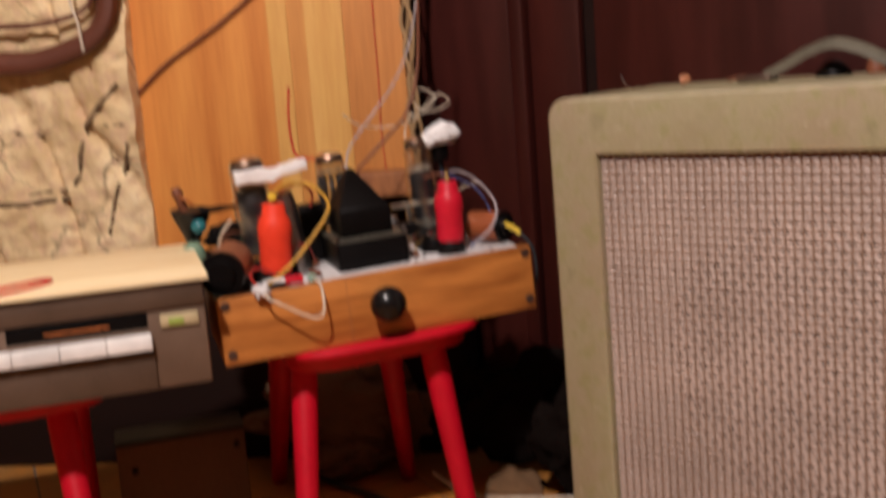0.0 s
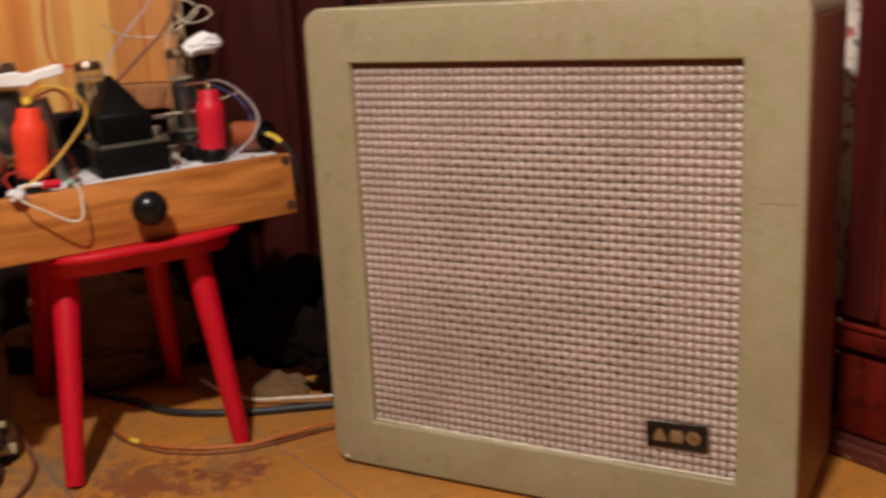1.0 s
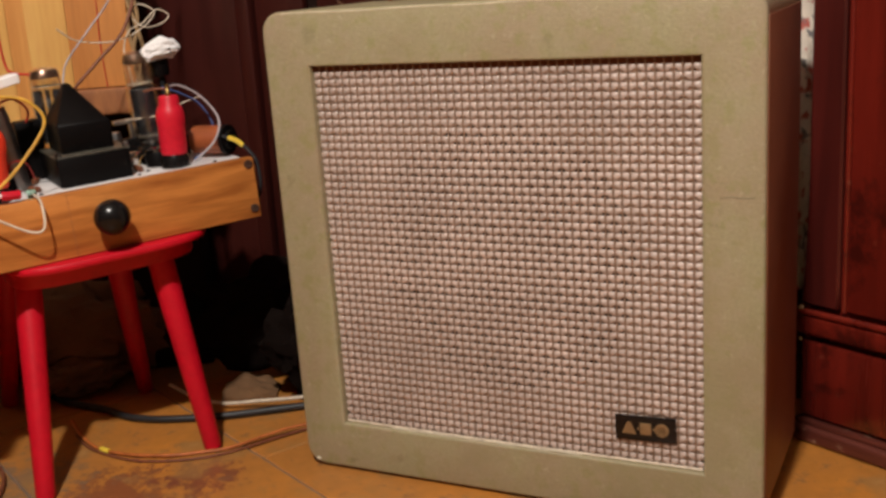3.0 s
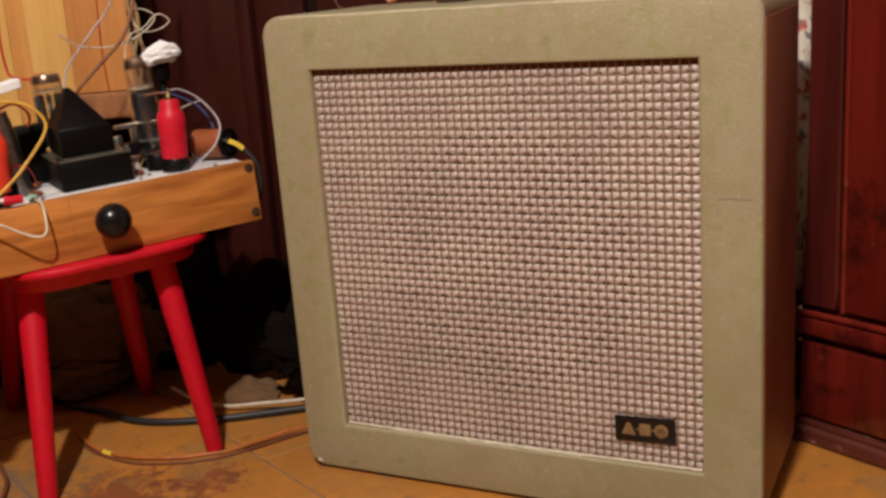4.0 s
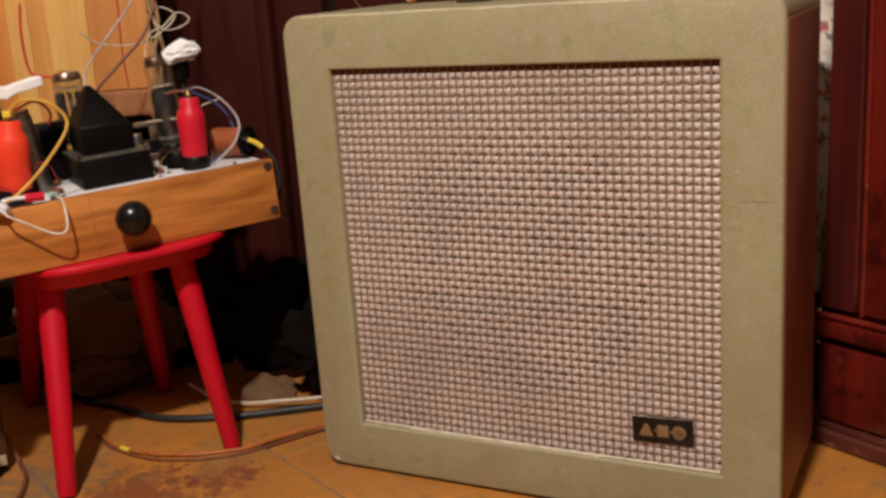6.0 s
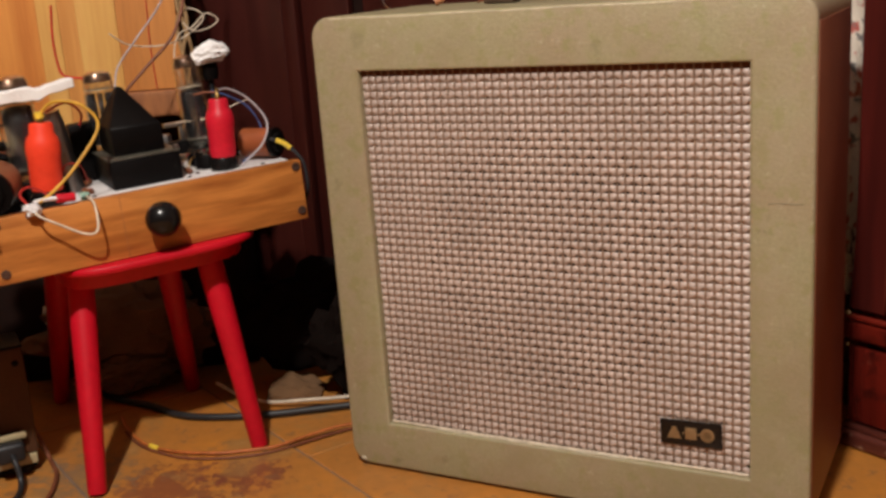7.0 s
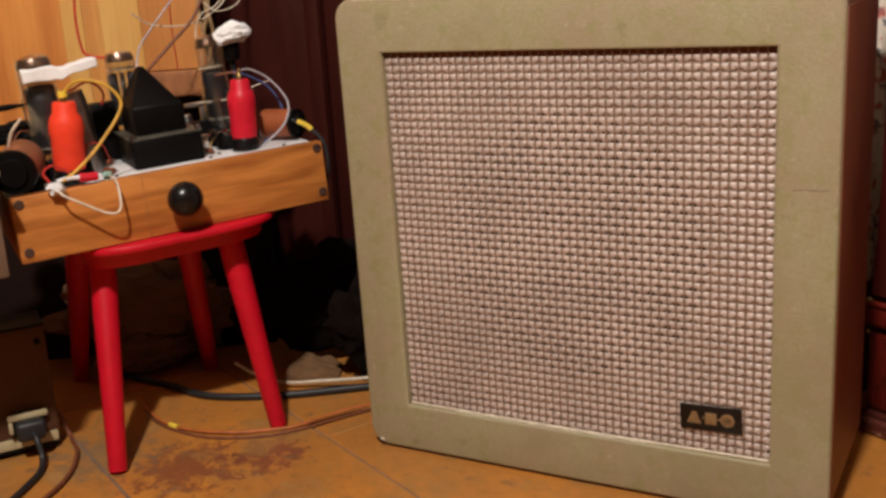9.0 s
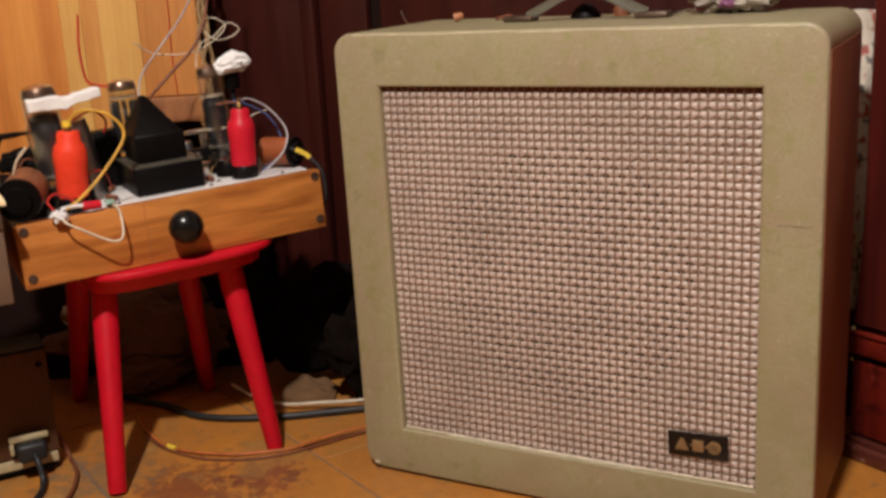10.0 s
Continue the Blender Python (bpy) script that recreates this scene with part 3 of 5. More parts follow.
def ring_frame(w, h, r, x0, x1, z0, z1, thick, bevel):
    """A flat frame with rounded outer corners and a square opening."""
    bm = bmesh.new()
    segs = 8
    arcs = []
    for cx, cz, a0 in ((w - r, h - r, 0), (r, h - r, 90), (r, r, 180), (w - r, r, 270)):
        arcs.append([bm.verts.new((cx + r * math.cos(radians(a0 + 90 * k / segs)), 0, cz + r * math.sin(radians(a0 + 90 * k / segs)))) for k in range(segs + 1)])
    inner = [bm.verts.new(p) for p in ((x1, 0, z1), (x0, 0, z1), (x0, 0, z0), (x1, 0, z0))]
    half = segs // 2
    for i in range(4):
        j = (i + 1) % 4
        bm.faces.new(arcs[i][half:] + arcs[j][:half + 1] + [inner[j], inner[i]])
    bmesh.ops.recalc_face_normals(bm, faces=list(bm.faces))
    if list(bm.faces)[0].normal.y > 0:
        bmesh.ops.reverse_faces(bm, faces=list(bm.faces))
    got = bmesh.ops.extrude_face_region(bm, geom=list(bm.faces))
    for v in got["geom"]:
        if isinstance(v, bmesh.types.BMVert):
            v.co.y += thick
    bmesh.ops.recalc_face_normals(bm, faces=list(bm.faces))
    es = [e for e in bm.edges if len(e.link_faces) == 2 and all(abs(v.co.y) < 1e-6 for v in e.verts) and e.calc_face_angle() > 1.0]
    if bevel:
        bmesh.ops.bevel(bm, geom=es, offset=bevel, segments=3, affect="EDGES", profile=0.5)
    return bm


def ribbon(k, x0, x1, z0, z1, nx, nz):
    """One weft ribbon: a row of pillows, cut deep where a warp thread crosses over it and lightly where it runs under."""
    verts, faces = [], []
    px, pz = (x1 - x0) / nx, (z1 - z0) / nz
    a, b = 8, 5
    n = nx * a
    for i in range(n + 1):
        u = i / a
        cell = int(min(u, nx - 1e-6))
        f = u - cell
        near = cell if f < 0.5 else cell + 1          # the crossing next to this place
        over = (near + k) % 2 == 0
        gap = abs(u - near)
        dip = max(0.0, 1 - (gap / (0.24 if over else 0.20)) ** 2)
        jit = noise.noise(Vector((cell * 0.37, k * 0.53, 0)))
        puff = 1 - dip * (0.95 if over else 0.85)
        dash = math.exp(-(gap / 0.40) ** 4) if not over else 0.0
        low = -(0.490 - 0.30 * dash + 0.02 * jit)
        high = 0.465 - 0.05 * dip + 0.03 * jit
        zc = z0 + (k + 0.5 + 0.05 * noise.noise(Vector((u * 0.2, k * 0.7, 3)))) * pz
        out = 0.0008 + (0.0023 + 0.0005 * jit) * puff
        for j in range(b + 1):
            t = j / b
            bow = 1 - (2 * t - 1) ** 2
            verts.append((x0 + u * px, 0.0112 - out * (0.3 + 0.7 * bow ** 0.7), zc + (low + (high - low) * t) * pz))
    for i in range(n):
        for j in range(b):
            q = i * (b + 1) + j
            faces.append((q, q + b + 1, q + b + 2, q + 1))
    me = bpy.data.meshes.new("weft_ribbon")
    me.from_pydata(verts, [], faces)
    me.update()
    for p in me.polygons:
        p.use_smooth = True
    me.materials.append(CLOTH)
    return me


def warp_line(first, z0, z1, nz):
    """One warp thread that rides over every second ribbon and under the next."""
    points = []
    pz = (z1 - z0) / nz
    for k in range(nz):
        over = (k + first) % 2 == 0
        points.append((0, 0.0090 if over else 0.0104, z0 + (k + 0.5) * pz))
    points.append((0, 0.0078, z1 + 0.0035))
    points.append((0, 0.0080, z1 + 0.0062))
    return cord(points, 0.0012, 5, 2)


def baffle(x0, x1, z0, z1, r, y0, y1):
    """A board with a round opening in its middle."""
    bm = bmesh.new()
    cx, cz, n = (x0 + x1) / 2, (z0 + z1) / 2, 64
    rings = []
    for y in (y0, y1):
        hole, rim = [], []
        for k in range(n):
            c, q = math.cos(2 * math.pi * (k + 0.5) / n), math.sin(2 * math.pi * (k + 0.5) / n)
            reach = 1 / max(abs(c) / ((x1 - x0) / 2), abs(q) / ((z1 - z0) / 2))
            hole.append(bm.verts.new((cx + r * c, y, cz + r * q)))
            rim.append(bm.verts.new((cx + reach * c, y, cz + reach * q)))
        rings.append((hole, rim))
    (ha, ra), (hb, rb) = rings
    for k in range(n):
        j = (k + 1) % n
        bm.faces.new((ha[k], ra[k], ra[j], ha[j]))
        bm.faces.new((hb[k], hb[j], rb[j], rb[k]))
        bm.faces.new((ha[k], ha[j], hb[j], hb[k]))
        bm.faces.new((ra[k], rb[k], rb[j], ra[j]))
    bmesh.ops.recalc_face_normals(bm, faces=list(bm.faces))
    return bm


def loudspeaker():
    s = thing("loudspeaker", SPEAKER, "beige-green leatherette loudspeaker cabinet with woven grille, standing on the floor", "loudspeaker")
    shell = ring_frame(CW, CH, 0.026, GX0 - 0.02, GX1 + 0.02, GZ0 - 0.02, GZ1 + 0.02, CD - 0.024, 0.0)
    part("body", moved(shell, Matrix.Translation((0, 0.019, 0))), VINYL, s)
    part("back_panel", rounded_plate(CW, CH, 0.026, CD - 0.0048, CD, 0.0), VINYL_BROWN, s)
    part("front_frame", ring_frame(CW, CH, 0.026, GX0, GX1, GZ0, GZ1, 0.0188, 0.004), VINYL, s)
    # highlight of the worn top edge, modelled as a pale cord
    glint_line = [(0.030 + (CW - 0.060) * k / 14, 0.0008, CH - 0.0028 + 0.0005 * math.sin(k * 1.7)) for k in range(15)]
    part("edge_highlight", cord(glint_line, 0.0011, 6, 10), EDGE, s, "pale line for the highlight along the worn top edge")
    part("chip", lump((0.005, 0.002, 0.003), 2.0, 0.5, pose(0.017, 0.0005, 0.004), 2), EDGE, s, "pale chip at the lower corner")
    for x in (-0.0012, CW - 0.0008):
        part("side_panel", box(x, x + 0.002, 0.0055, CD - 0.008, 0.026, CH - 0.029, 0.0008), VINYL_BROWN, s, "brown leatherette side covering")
    board = part("baffle", baffle(GX0 + 0.0003, GX1 - 0.0003, GZ0 + 0.0003, GZ1 - 0.0003, 0.166, 0.0123, 0.0240), BAFFLE, s, "tan baffle board with a round speaker opening")
    cx, cz = (GX0 + GX1) / 2, (GZ0 + GZ1) / 2
    cone = part("speaker_cone", lathe([(0.172, -0.0048), (0.162, -0.002), (0.150, 0.002), (0.050, 0.062), (0.049, 0.064), (0.168, 0.004), (0.172, -0.0048)], 48, pose(cx, 0.0292, cz, -90, 0, 0)), PLATE, board, "dark paper speaker cone")
    part("dust_cap", lathe([(0.050, 0.058), (0.040, 0.046), (0.022, 0.038), (0, 0.036)], 32, pose(cx, 0.0292, cz, -90, 0, 0)), PLATE, board)
    ROWS, COLS = 47, 48
    top = GZ1 - 0.0068
    g = part("grille_cloth", box(GX0 + 0.0003, GX1 - 0.0003, 0.0114, 0.0121, GZ0 + 0.0003, GZ0 + 0.004, 0), CLOTH_DARK, s, "pinkish cream coarse woven grille cloth")
    for k in range(ROWS):
        new("weft_ribbon", ribbon(k, GX0 + 0.0005, GX1 - 0.0005, GZ0 + 0.0005, top, COLS, ROWS)).parent = g
    px = (GX1 - GX0 - 0.001) / COLS
    kinds = {}
    for i in range(1, COLS):
        if i % 2 not in kinds:
            w = part("warp_thread", warp_line(i % 2, GZ0 + 0.0005, top, ROWS), WARP, g)
            kinds[i % 2] = w.data
        else:
            w = new("warp_thread", kinds[i % 2])
            w.parent = g
        w.location.x = GX0 + 0.0005 + i * px
    bm = cord([(GX0 + 0.002, 0.0075, GZ0 + 0.002), ((GX0 + GX1) / 2, 0.0075, GZ0 + 0.001), (GX1 - 0.002, 0.0075, GZ0 + 0.002)], 0.0016, 6, 10)
    part("piping", bm, W_WHITE, g, "pale piping along the lower edge of the cloth")
    lip = [(0.135 + 0.26 * k / 16, 0.0036, GZ0 + 0.0008 + 0.0006 * math.sin(k * 2.3)) for k in range(17)]
    part("frayed_lip", cord(lip, 0.0013, 6, 6), EDGE, s, "pale frayed leatherette lip under the cloth")
    part("felt_strip", box(GX0 + 0.0004, GX1 - 0.0004, 0.0085, 0.0116, GZ1 - 0.0072, GZ1 - 0.0004, 0.0005), BEAM, g, "red-brown strip along the upper edge of the cloth")
    # badge: black plate with plain gold marks, set a little askew
    tilt = pose(0.4383, 0, 0.0934, 0, -1.35, 0)
    b = part("badge", moved(box(0, 0.0727, 0.0056, 0.0077, 0, 0.0314, 0.0008), tilt), BLACK_GLOSS, s, "small black badge with dull gold marks")
    tri = bmesh.new()
    f = [tri.verts.new((x, 0.0048, z)) for x, z in ((0.0085, 0.0085), (0.0255, 0.0085), (0.0195, 0.0232), (0.0150, 0.0232))]
    tri.faces.new(f)
    got = bmesh.ops.extrude_face_region(tri, geom=list(tri.faces))
    for v in got["geom"]:
        if isinstance(v, bmesh.types.BMVert):
            v.co.y = 0.0055
    bmesh.ops.recalc_face_normals(tri, faces=list(tri.faces))
    part("mark", moved(tri, tilt), GOLD, b)
    part("mark", moved(box(0.0300, 0.0435, 0.0048, 0.0055, 0.0085, 0.0232, 0.0004), tilt), GOLD, b)
    part("mark", lathe([(0.0045, 0), (0.0082, 0), (0.0082, 0.0007), (0.0045, 0.0007), (0.0045, 0)], 20, tilt @ pose(0.0560, 0.0055, 0.0158, 90, 0, 0)), GOLD, b)
    for x in (0.0280, 0.0460):
        part("mark", moved(box(x - 0.0013, x + 0.0013, 0.0047, 0.0055, 0.0145, 0.0171, 0.0004), tilt), GOLD, b)
    # creases in the covering
    for pts in (((0.562, 0.3895), (0.574, 0.3908), (0.586, 0.3900), (0.598, 0.3906)),):
        part("crease", cord([(x, 0.00005, z) for x, z in pts], 0.0006, 6), CREASE, s, "dark crease in the leatherette")
    for x in (0.05, CW - 0.05):
        for y in (0.03, CD - 0.03):
            drop = 0.0030 + y * 0.0157
            part("foot", lathe([(0.014, -drop), (0.016, -drop + 0.0008), (0.016, 0.0005)], 16, pose(x, y, 0)), RUBBER, s)
    # carrying strap on the top, with nickel end caps
    hx0, hx1, hy = 0.212, 0.372, 0.140
    strap = part("handle", cord([(hx0, hy, CH + 0.006), (hx0 + 0.026, hy, CH + 0.018), (hx0 + 0.052, hy, CH + 0.031), ((hx0 + hx1) / 2, hy, CH + 0.038), (hx1 - 0.052, hy, CH + 0.031), (hx1 - 0.026, hy, CH + 0.018), (hx1, hy, CH + 0.006)], 0.0085, 10, 8, 0.30), STRAP, s, "arched grey leather carrying strap")
    for x, d in ((hx0, -1), (hx1, 1)):
        part("end_cap", box(min(x - d * 0.012, x + d * 0.03), max(x - d * 0.012, x + d * 0.03), hy - 0.014, hy + 0.014, CH + 0.0005, CH + 0.008, 0.003), STEEL_DARK, strap, "browned steel strap end")
    part("clamp", lathe([(0, 0), (0.020, 0), (0.019, 0.006), (0.012, 0.014), (0.006, 0.018), (0, 0.018)], 18, pose(0.280, hy + 0.035, CH)), BLACK, s, "black clamp under the strap")


loudspeaker()

# ---- small things on the loudspeaker ----
LID = SPEAKER @ Matrix.Translation((0, 0, CH))


def lies(name, bm, material, label, category):
    return tagged(part(name, bm, material, m=LID), label, category)


lies("wire_scrap", cord([(0.030, 0.150, 0.0012), (0.020, 0.155, 0.005), (0.008, 0.165, 0.018)], 0.0011, 6), STEEL, "bent scrap of bare wire on the loudspeaker", "wire")
lies("wire_nut", lathe([(0.0, 0), (0.006, 0), (0.005, 0.010), (0.003, 0.013), (0, 0.013)], 14, pose(0.092, 0.165, 0.006, 0, 75, 25)), FADED_ORANGE, "small faded orange plastic cap lying on the loudspeaker", "cap")
lies("coil_scrap", cord([(0.150, 0.175, 0.002), (0.168, 0.182, 0.006), (0.186, 0.172, 0.003), (0.205, 0.180, 0.005), (0.180, 0.192, 0.004)], 0.0018, 6), W_BROWN, "short brown wire curled on the loudspeaker", "wire")
lies("metal_ring", cord([(0.400 + 0.024 * math.cos(a), 0.170 + 0.012 * math.sin(a), 0.0025 + 0.004 * (math.cos(a) > 0.4)) for a in [radians(q) for q in range(0, 330, 30)]], 0.0018, 6), CHROME, "bright bent metal ring on the loudspeaker", "ring")
lies("brown_stopper", lathe([(0, 0), (0.010, 0), (0.011, 0.008), (0.006, 0.017), (0, 0.018)], 16, pose(0.318, 0.205, 0)), W_BROWN, "small brown stopper standing on the loudspeaker", "stopper")


def crumpled_bag():
    """A thin crumpled bag: a soft shell with sharp creases and a raised mouth."""
    bm = bmesh.new()
    bmesh.ops.create_icosphere(bm, subdivisions=4, radius=1.0)
    for v in bm.verts:
        n = v.co.normalized()
        crease = abs(noise.noise(n * 2.6 + Vector((4, 0, 0)))) + 0.5 * abs(noise.noise(n * 6 + Vector((0, 9, 0))))
        f = 0.72 + 0.75 * crease
        v.co = Vector((n.x * 0.052, n.y * 0.032, n.z * 0.022)) * f
    low = min(v.co.z for v in bm.verts)
    for v in bm.verts:
        v.co.z = max(0.0, v.co.z - low - 0.004)
    bag_ = tagged(part("plastic_bag", bm, PLASTIC_BAG, m=LID @ pose(0.470, 0.195, 0.0003), smooth=False), "crumpled milky plastic bag on the loudspeaker", "bag")
    part("foil", lump((0.012, 0.008, 0.006), 2.0, 0.4, pose(-0.006, -0.028, 0.006), 2), PURPLE, bag_, "purple foil scrap")


crumpled_bag()


# ---- cloth hanging in the gap behind the loudspeaker ----
def gap_cloth():
    bm = bmesh.new()
    nx, nz = 26, 60
    rows = []
    for k in range(nz + 1):
        z = 0.20 + 0.405 * k / nz
        half = 0.055 + 0.05 * min(1, k / nz * 1.5)
        rows.append([bm.verts.new((0.612 + (i / nx * 2 - 1) * half, 0.325 + 0.012 * math.sin(i * 0.9 + z * 14) + 0.008 * noise.noise(Vector((i * 0.4, z * 22, 0))), z)) for i in range(nx + 1)])
    for a, b in zip(rows, rows[1:]):
        for i in range(nx):
            bm.faces.new((a[i], a[i + 1], b[i + 1], b[i]))
    got = bmesh.ops.extrude_face_region(bm, geom=list(bm.faces))
    for v in got["geom"]:
        if isinstance(v, bmesh.types.BMVert):
            v.co.y += 0.004
    bmesh.ops.recalc_face_normals(bm, faces=list(bm.faces))
    t = tagged(part("hanging_cloth", bm, FLORAL), "white floral cloth with red and black flecks hanging behind the loudspeaker", "cloth")


gap_cloth()


# ---- red stools ----
def superellipse(hx, hy, n=3.0, count=56):
    out = []
    for k in range(count):
        a = 2 * math.pi * k / count
        c, s = math.cos(a), math.sin(a)
        out.append((hx * math.copysign(abs(c) ** (2 / n), c), hy * math.copysign(abs(s) ** (2 / n), s)))
    return out


def stool(m, feet, label):
    """m: frame of the seat's top, feet: places on the floor. Seat, and four turned legs let into it."""
    s = thing("stool", Matrix.Translation((m.translation.x, m.translation.y, 0)), label, "stool", "red stools")
    inv = Matrix.Translation((-m.translation.x, -m.translation.y, 0))
    bm = bmesh.new()
    rings = []
    for k, z in ((0.975, 0.0), (0.992, -0.0010), (1.0, -0.0035), (1.0, -0.0070), (0.99, -0.0098), (0.95, -0.0105)):
        rings.append([bm.verts.new((x * k, y * k, z)) for x, y in superellipse(0.141, 0.151, 4.2)])
    for a, b in zip(rings, rings[1:]):
        for i in range(len(a)):
            bm.faces.new((a[i], b[i], b[(i + 1) % len(a)], a[(i + 1) % len(a)]))
    bm.faces.new(rings[0])
    bm.faces.new(rings[-1][::-1])
    bmesh.ops.recalc_face_normals(bm, faces=list(bm.faces))
    part("seat", bm, RED, s, m=inv @ m)
    # apron ring under the seat, hollow
    bm = bmesh.new()
    rings = [[bm.verts.new((x * k, y * k, z)) for x, y in superellipse(0.127, 0.104, 4.0)] for k, z in ((1.0, -0.0108), (1.0, -0.036), (0.985, -0.039), (0.90, -0.039), (0.885, -0.036), (0.885, -0.0108))]
    for a, b in zip(rings, rings[1:] + rings[:1]):
        for i in range(len(a)):
            bm.faces.new((a[i], b[i], b[(i + 1) % len(a)], a[(i + 1) % len(a)]))
    bmesh.ops.recalc_face_normals(bm, faces=list(bm.faces))
    part("apron", bm, RED, s, m=inv @ m)
    c = m.translation
    for fx, fy, tx, ty in feet:
        foot = Vector((fx, fy, 0))
        top = Vector((tx, ty, 0))
        rel = m.inverted() @ Vector((top.x, top.y, c.z))
        top.z = (m @ Vector((rel.x, rel.y, -0.019))).z
        way = top - foot
        L = way.length
        q = way.to_track_quat("Z", "X").to_matrix().to_4x4()
        bm = lathe([(0.0, 0.002), (0.0118, 0.0025), (0.0128, 0.006), (0.0158, L * 0.45), (0.0182, L * 0.80), (0.0180, L * 0.90), (0.0150, L)], 20)
        part("leg", bm, RED, s, m=inv @ Matrix.Translation(foot) @ q)
    return s


U, W_, UP = Vector((0.5671, 0.8221, 0.0505)).normalized(), Vector((-0.8231, 0.5679, 0.0)), Vector((-0.0287, -0.0416, 0.9987))
ORIGIN = Vector((-0.0799, 0.0708, 0.4052))
AMP = Matrix((U, W_, UP)).transposed().to_4x4()
AMP.translation = ORIGIN
SEAT = AMP @ Matrix.Translation((-0.200, 0.130, -0.0775))
stool(SEAT, [(-0.262, -0.205, -0.319, -0.124), (-0.140, -0.002, -0.195, -0.004), (-0.400, 0.158, -0.330, 0.055), (-0.585, 0.040, -0.465, -0.03)], "red-painted wooden stool with splayed legs, carrying the amplifier")
SEAT2 = facing(-0.5905, -0.4048, 55.4, 0.3064)
legs2 = [(-0.3764, -0.4351, -0.4912, -0.3905)]
for sx, sy in ((1, 1), (-1, 1), (-1, -1)):
    foot, top = SEAT2 @ Vector((0.080 * sx, 0.125 * sy, 0)), SEAT2 @ Vector((0.075 * sx, 0.085 * sy, 0))
    legs2.append((foot.x, foot.y, top.x, top.y))
stool(SEAT2, legs2, "red-painted wooden stool carrying a taupe device")


# ---- the open valve amplifier on the stool ----
TOP = 0.0035                 # its metal deck, over the line of the upper screws
BASE = Vector((-0.200, 0.112, -0.0765))


def amp(x, y, z):
    """A place on the amplifier: along its front from the upper right screw, back from the front, up from the screws."""
    return Vector((x, y, z)) - BASE


def at(x, y, z, rx=0, ry=0, rz=0):
    p = amp(x, y, z)
    return pose(p.x, p.y, p.z, rx, ry, rz)


A_THING = thing("valve_amplifier", AMP @ Matrix.Translation(BASE), "home-built valve amplifier with wooden front, white deck and loose wires", "amplifier")


def ab(x0, x1, y0, y1, z0, z1, bevel=0.0015, segs=2):
    a, b = amp(x0, y0, z0), amp(x1, y1, z1)
    return box(a.x, b.x, a.y, b.y, a.z, b.z, bevel, segs)


def lead(points, r, material, label="", parent=None, segs=8):
    return part("lead", cord([amp(*p) for p in points], r, segs), material, parent or A_THING, label)


def chassis():
    front = part("front_panel", ab(-0.411, 0.0085, 0.0, 0.016, -0.0763, 0.0085, 0.0015), OAK, A_THING, "oiled chestnut-brown wooden front panel")
    for x in (0.0, -0.400):
        for z in (0.0, -0.063):
            sc = part("screw", lathe([(0.0062, 0), (0.0062, 0.0012), (0.0035, 0.0016), (0.0030, 0.0006), (0, 0.0006)], 16, at(x, -0.0003, z, 90, 0, 0)), SCREW, front, "browned sunken screw")
    part("joint", ab(-0.2465, -0.2455, -0.0003, 0.001, -0.0755, 0.008, 0), PINE_END, front, "thin dark joint between the boards")
    for x0, x1 in ((-0.411, -0.397), (-0.0055, 0.0085)):
        part("side_panel", ab(x0, x1, 0.0162, 0.222, -0.0763, 0.001, 0.0015), OAK, A_THING)
    part("back_panel", ab(-0.3968, -0.0057, 0.208, 0.222, -0.0763, 0.001, 0.0015), OAK, A_THING)
    part("deck", ab(-0.409, 0.0065, 0.0164, 0.221, 0.0012, TOP, 0.0006), WHITE, A_THING, "white-painted sheet metal deck")
    for x, y in ((-0.135, 0.060), (-0.118, 0.078), (-0.062, 0.066), (-0.125, 0.12), (-0.268, 0.052), (-0.03, 0.05)):
        part("rivet", lathe([(0, 0), (0.0032, 0), (0.0022, 0.0016), (0, 0.002)], 12, at(x, y, TOP)), BLACK, A_THING)
    # ball knob on a short collar
    prof = [(0.0, 0.0), (0.013, 0.0), (0.0135, 0.010)] + [(0.0235 * math.cos(radians(a)), 0.028 + 0.0205 * math.sin(radians(a))) for a in range(-55, 90, 12)] + [(0, 0.0486)]
    part("knob", lathe(prof, 32, at(-0.2005, -0.0004, -0.0285, 90, 0, 0)), BLACK_GLOSS, A_THING, "round black bakelite knob")


chassis()


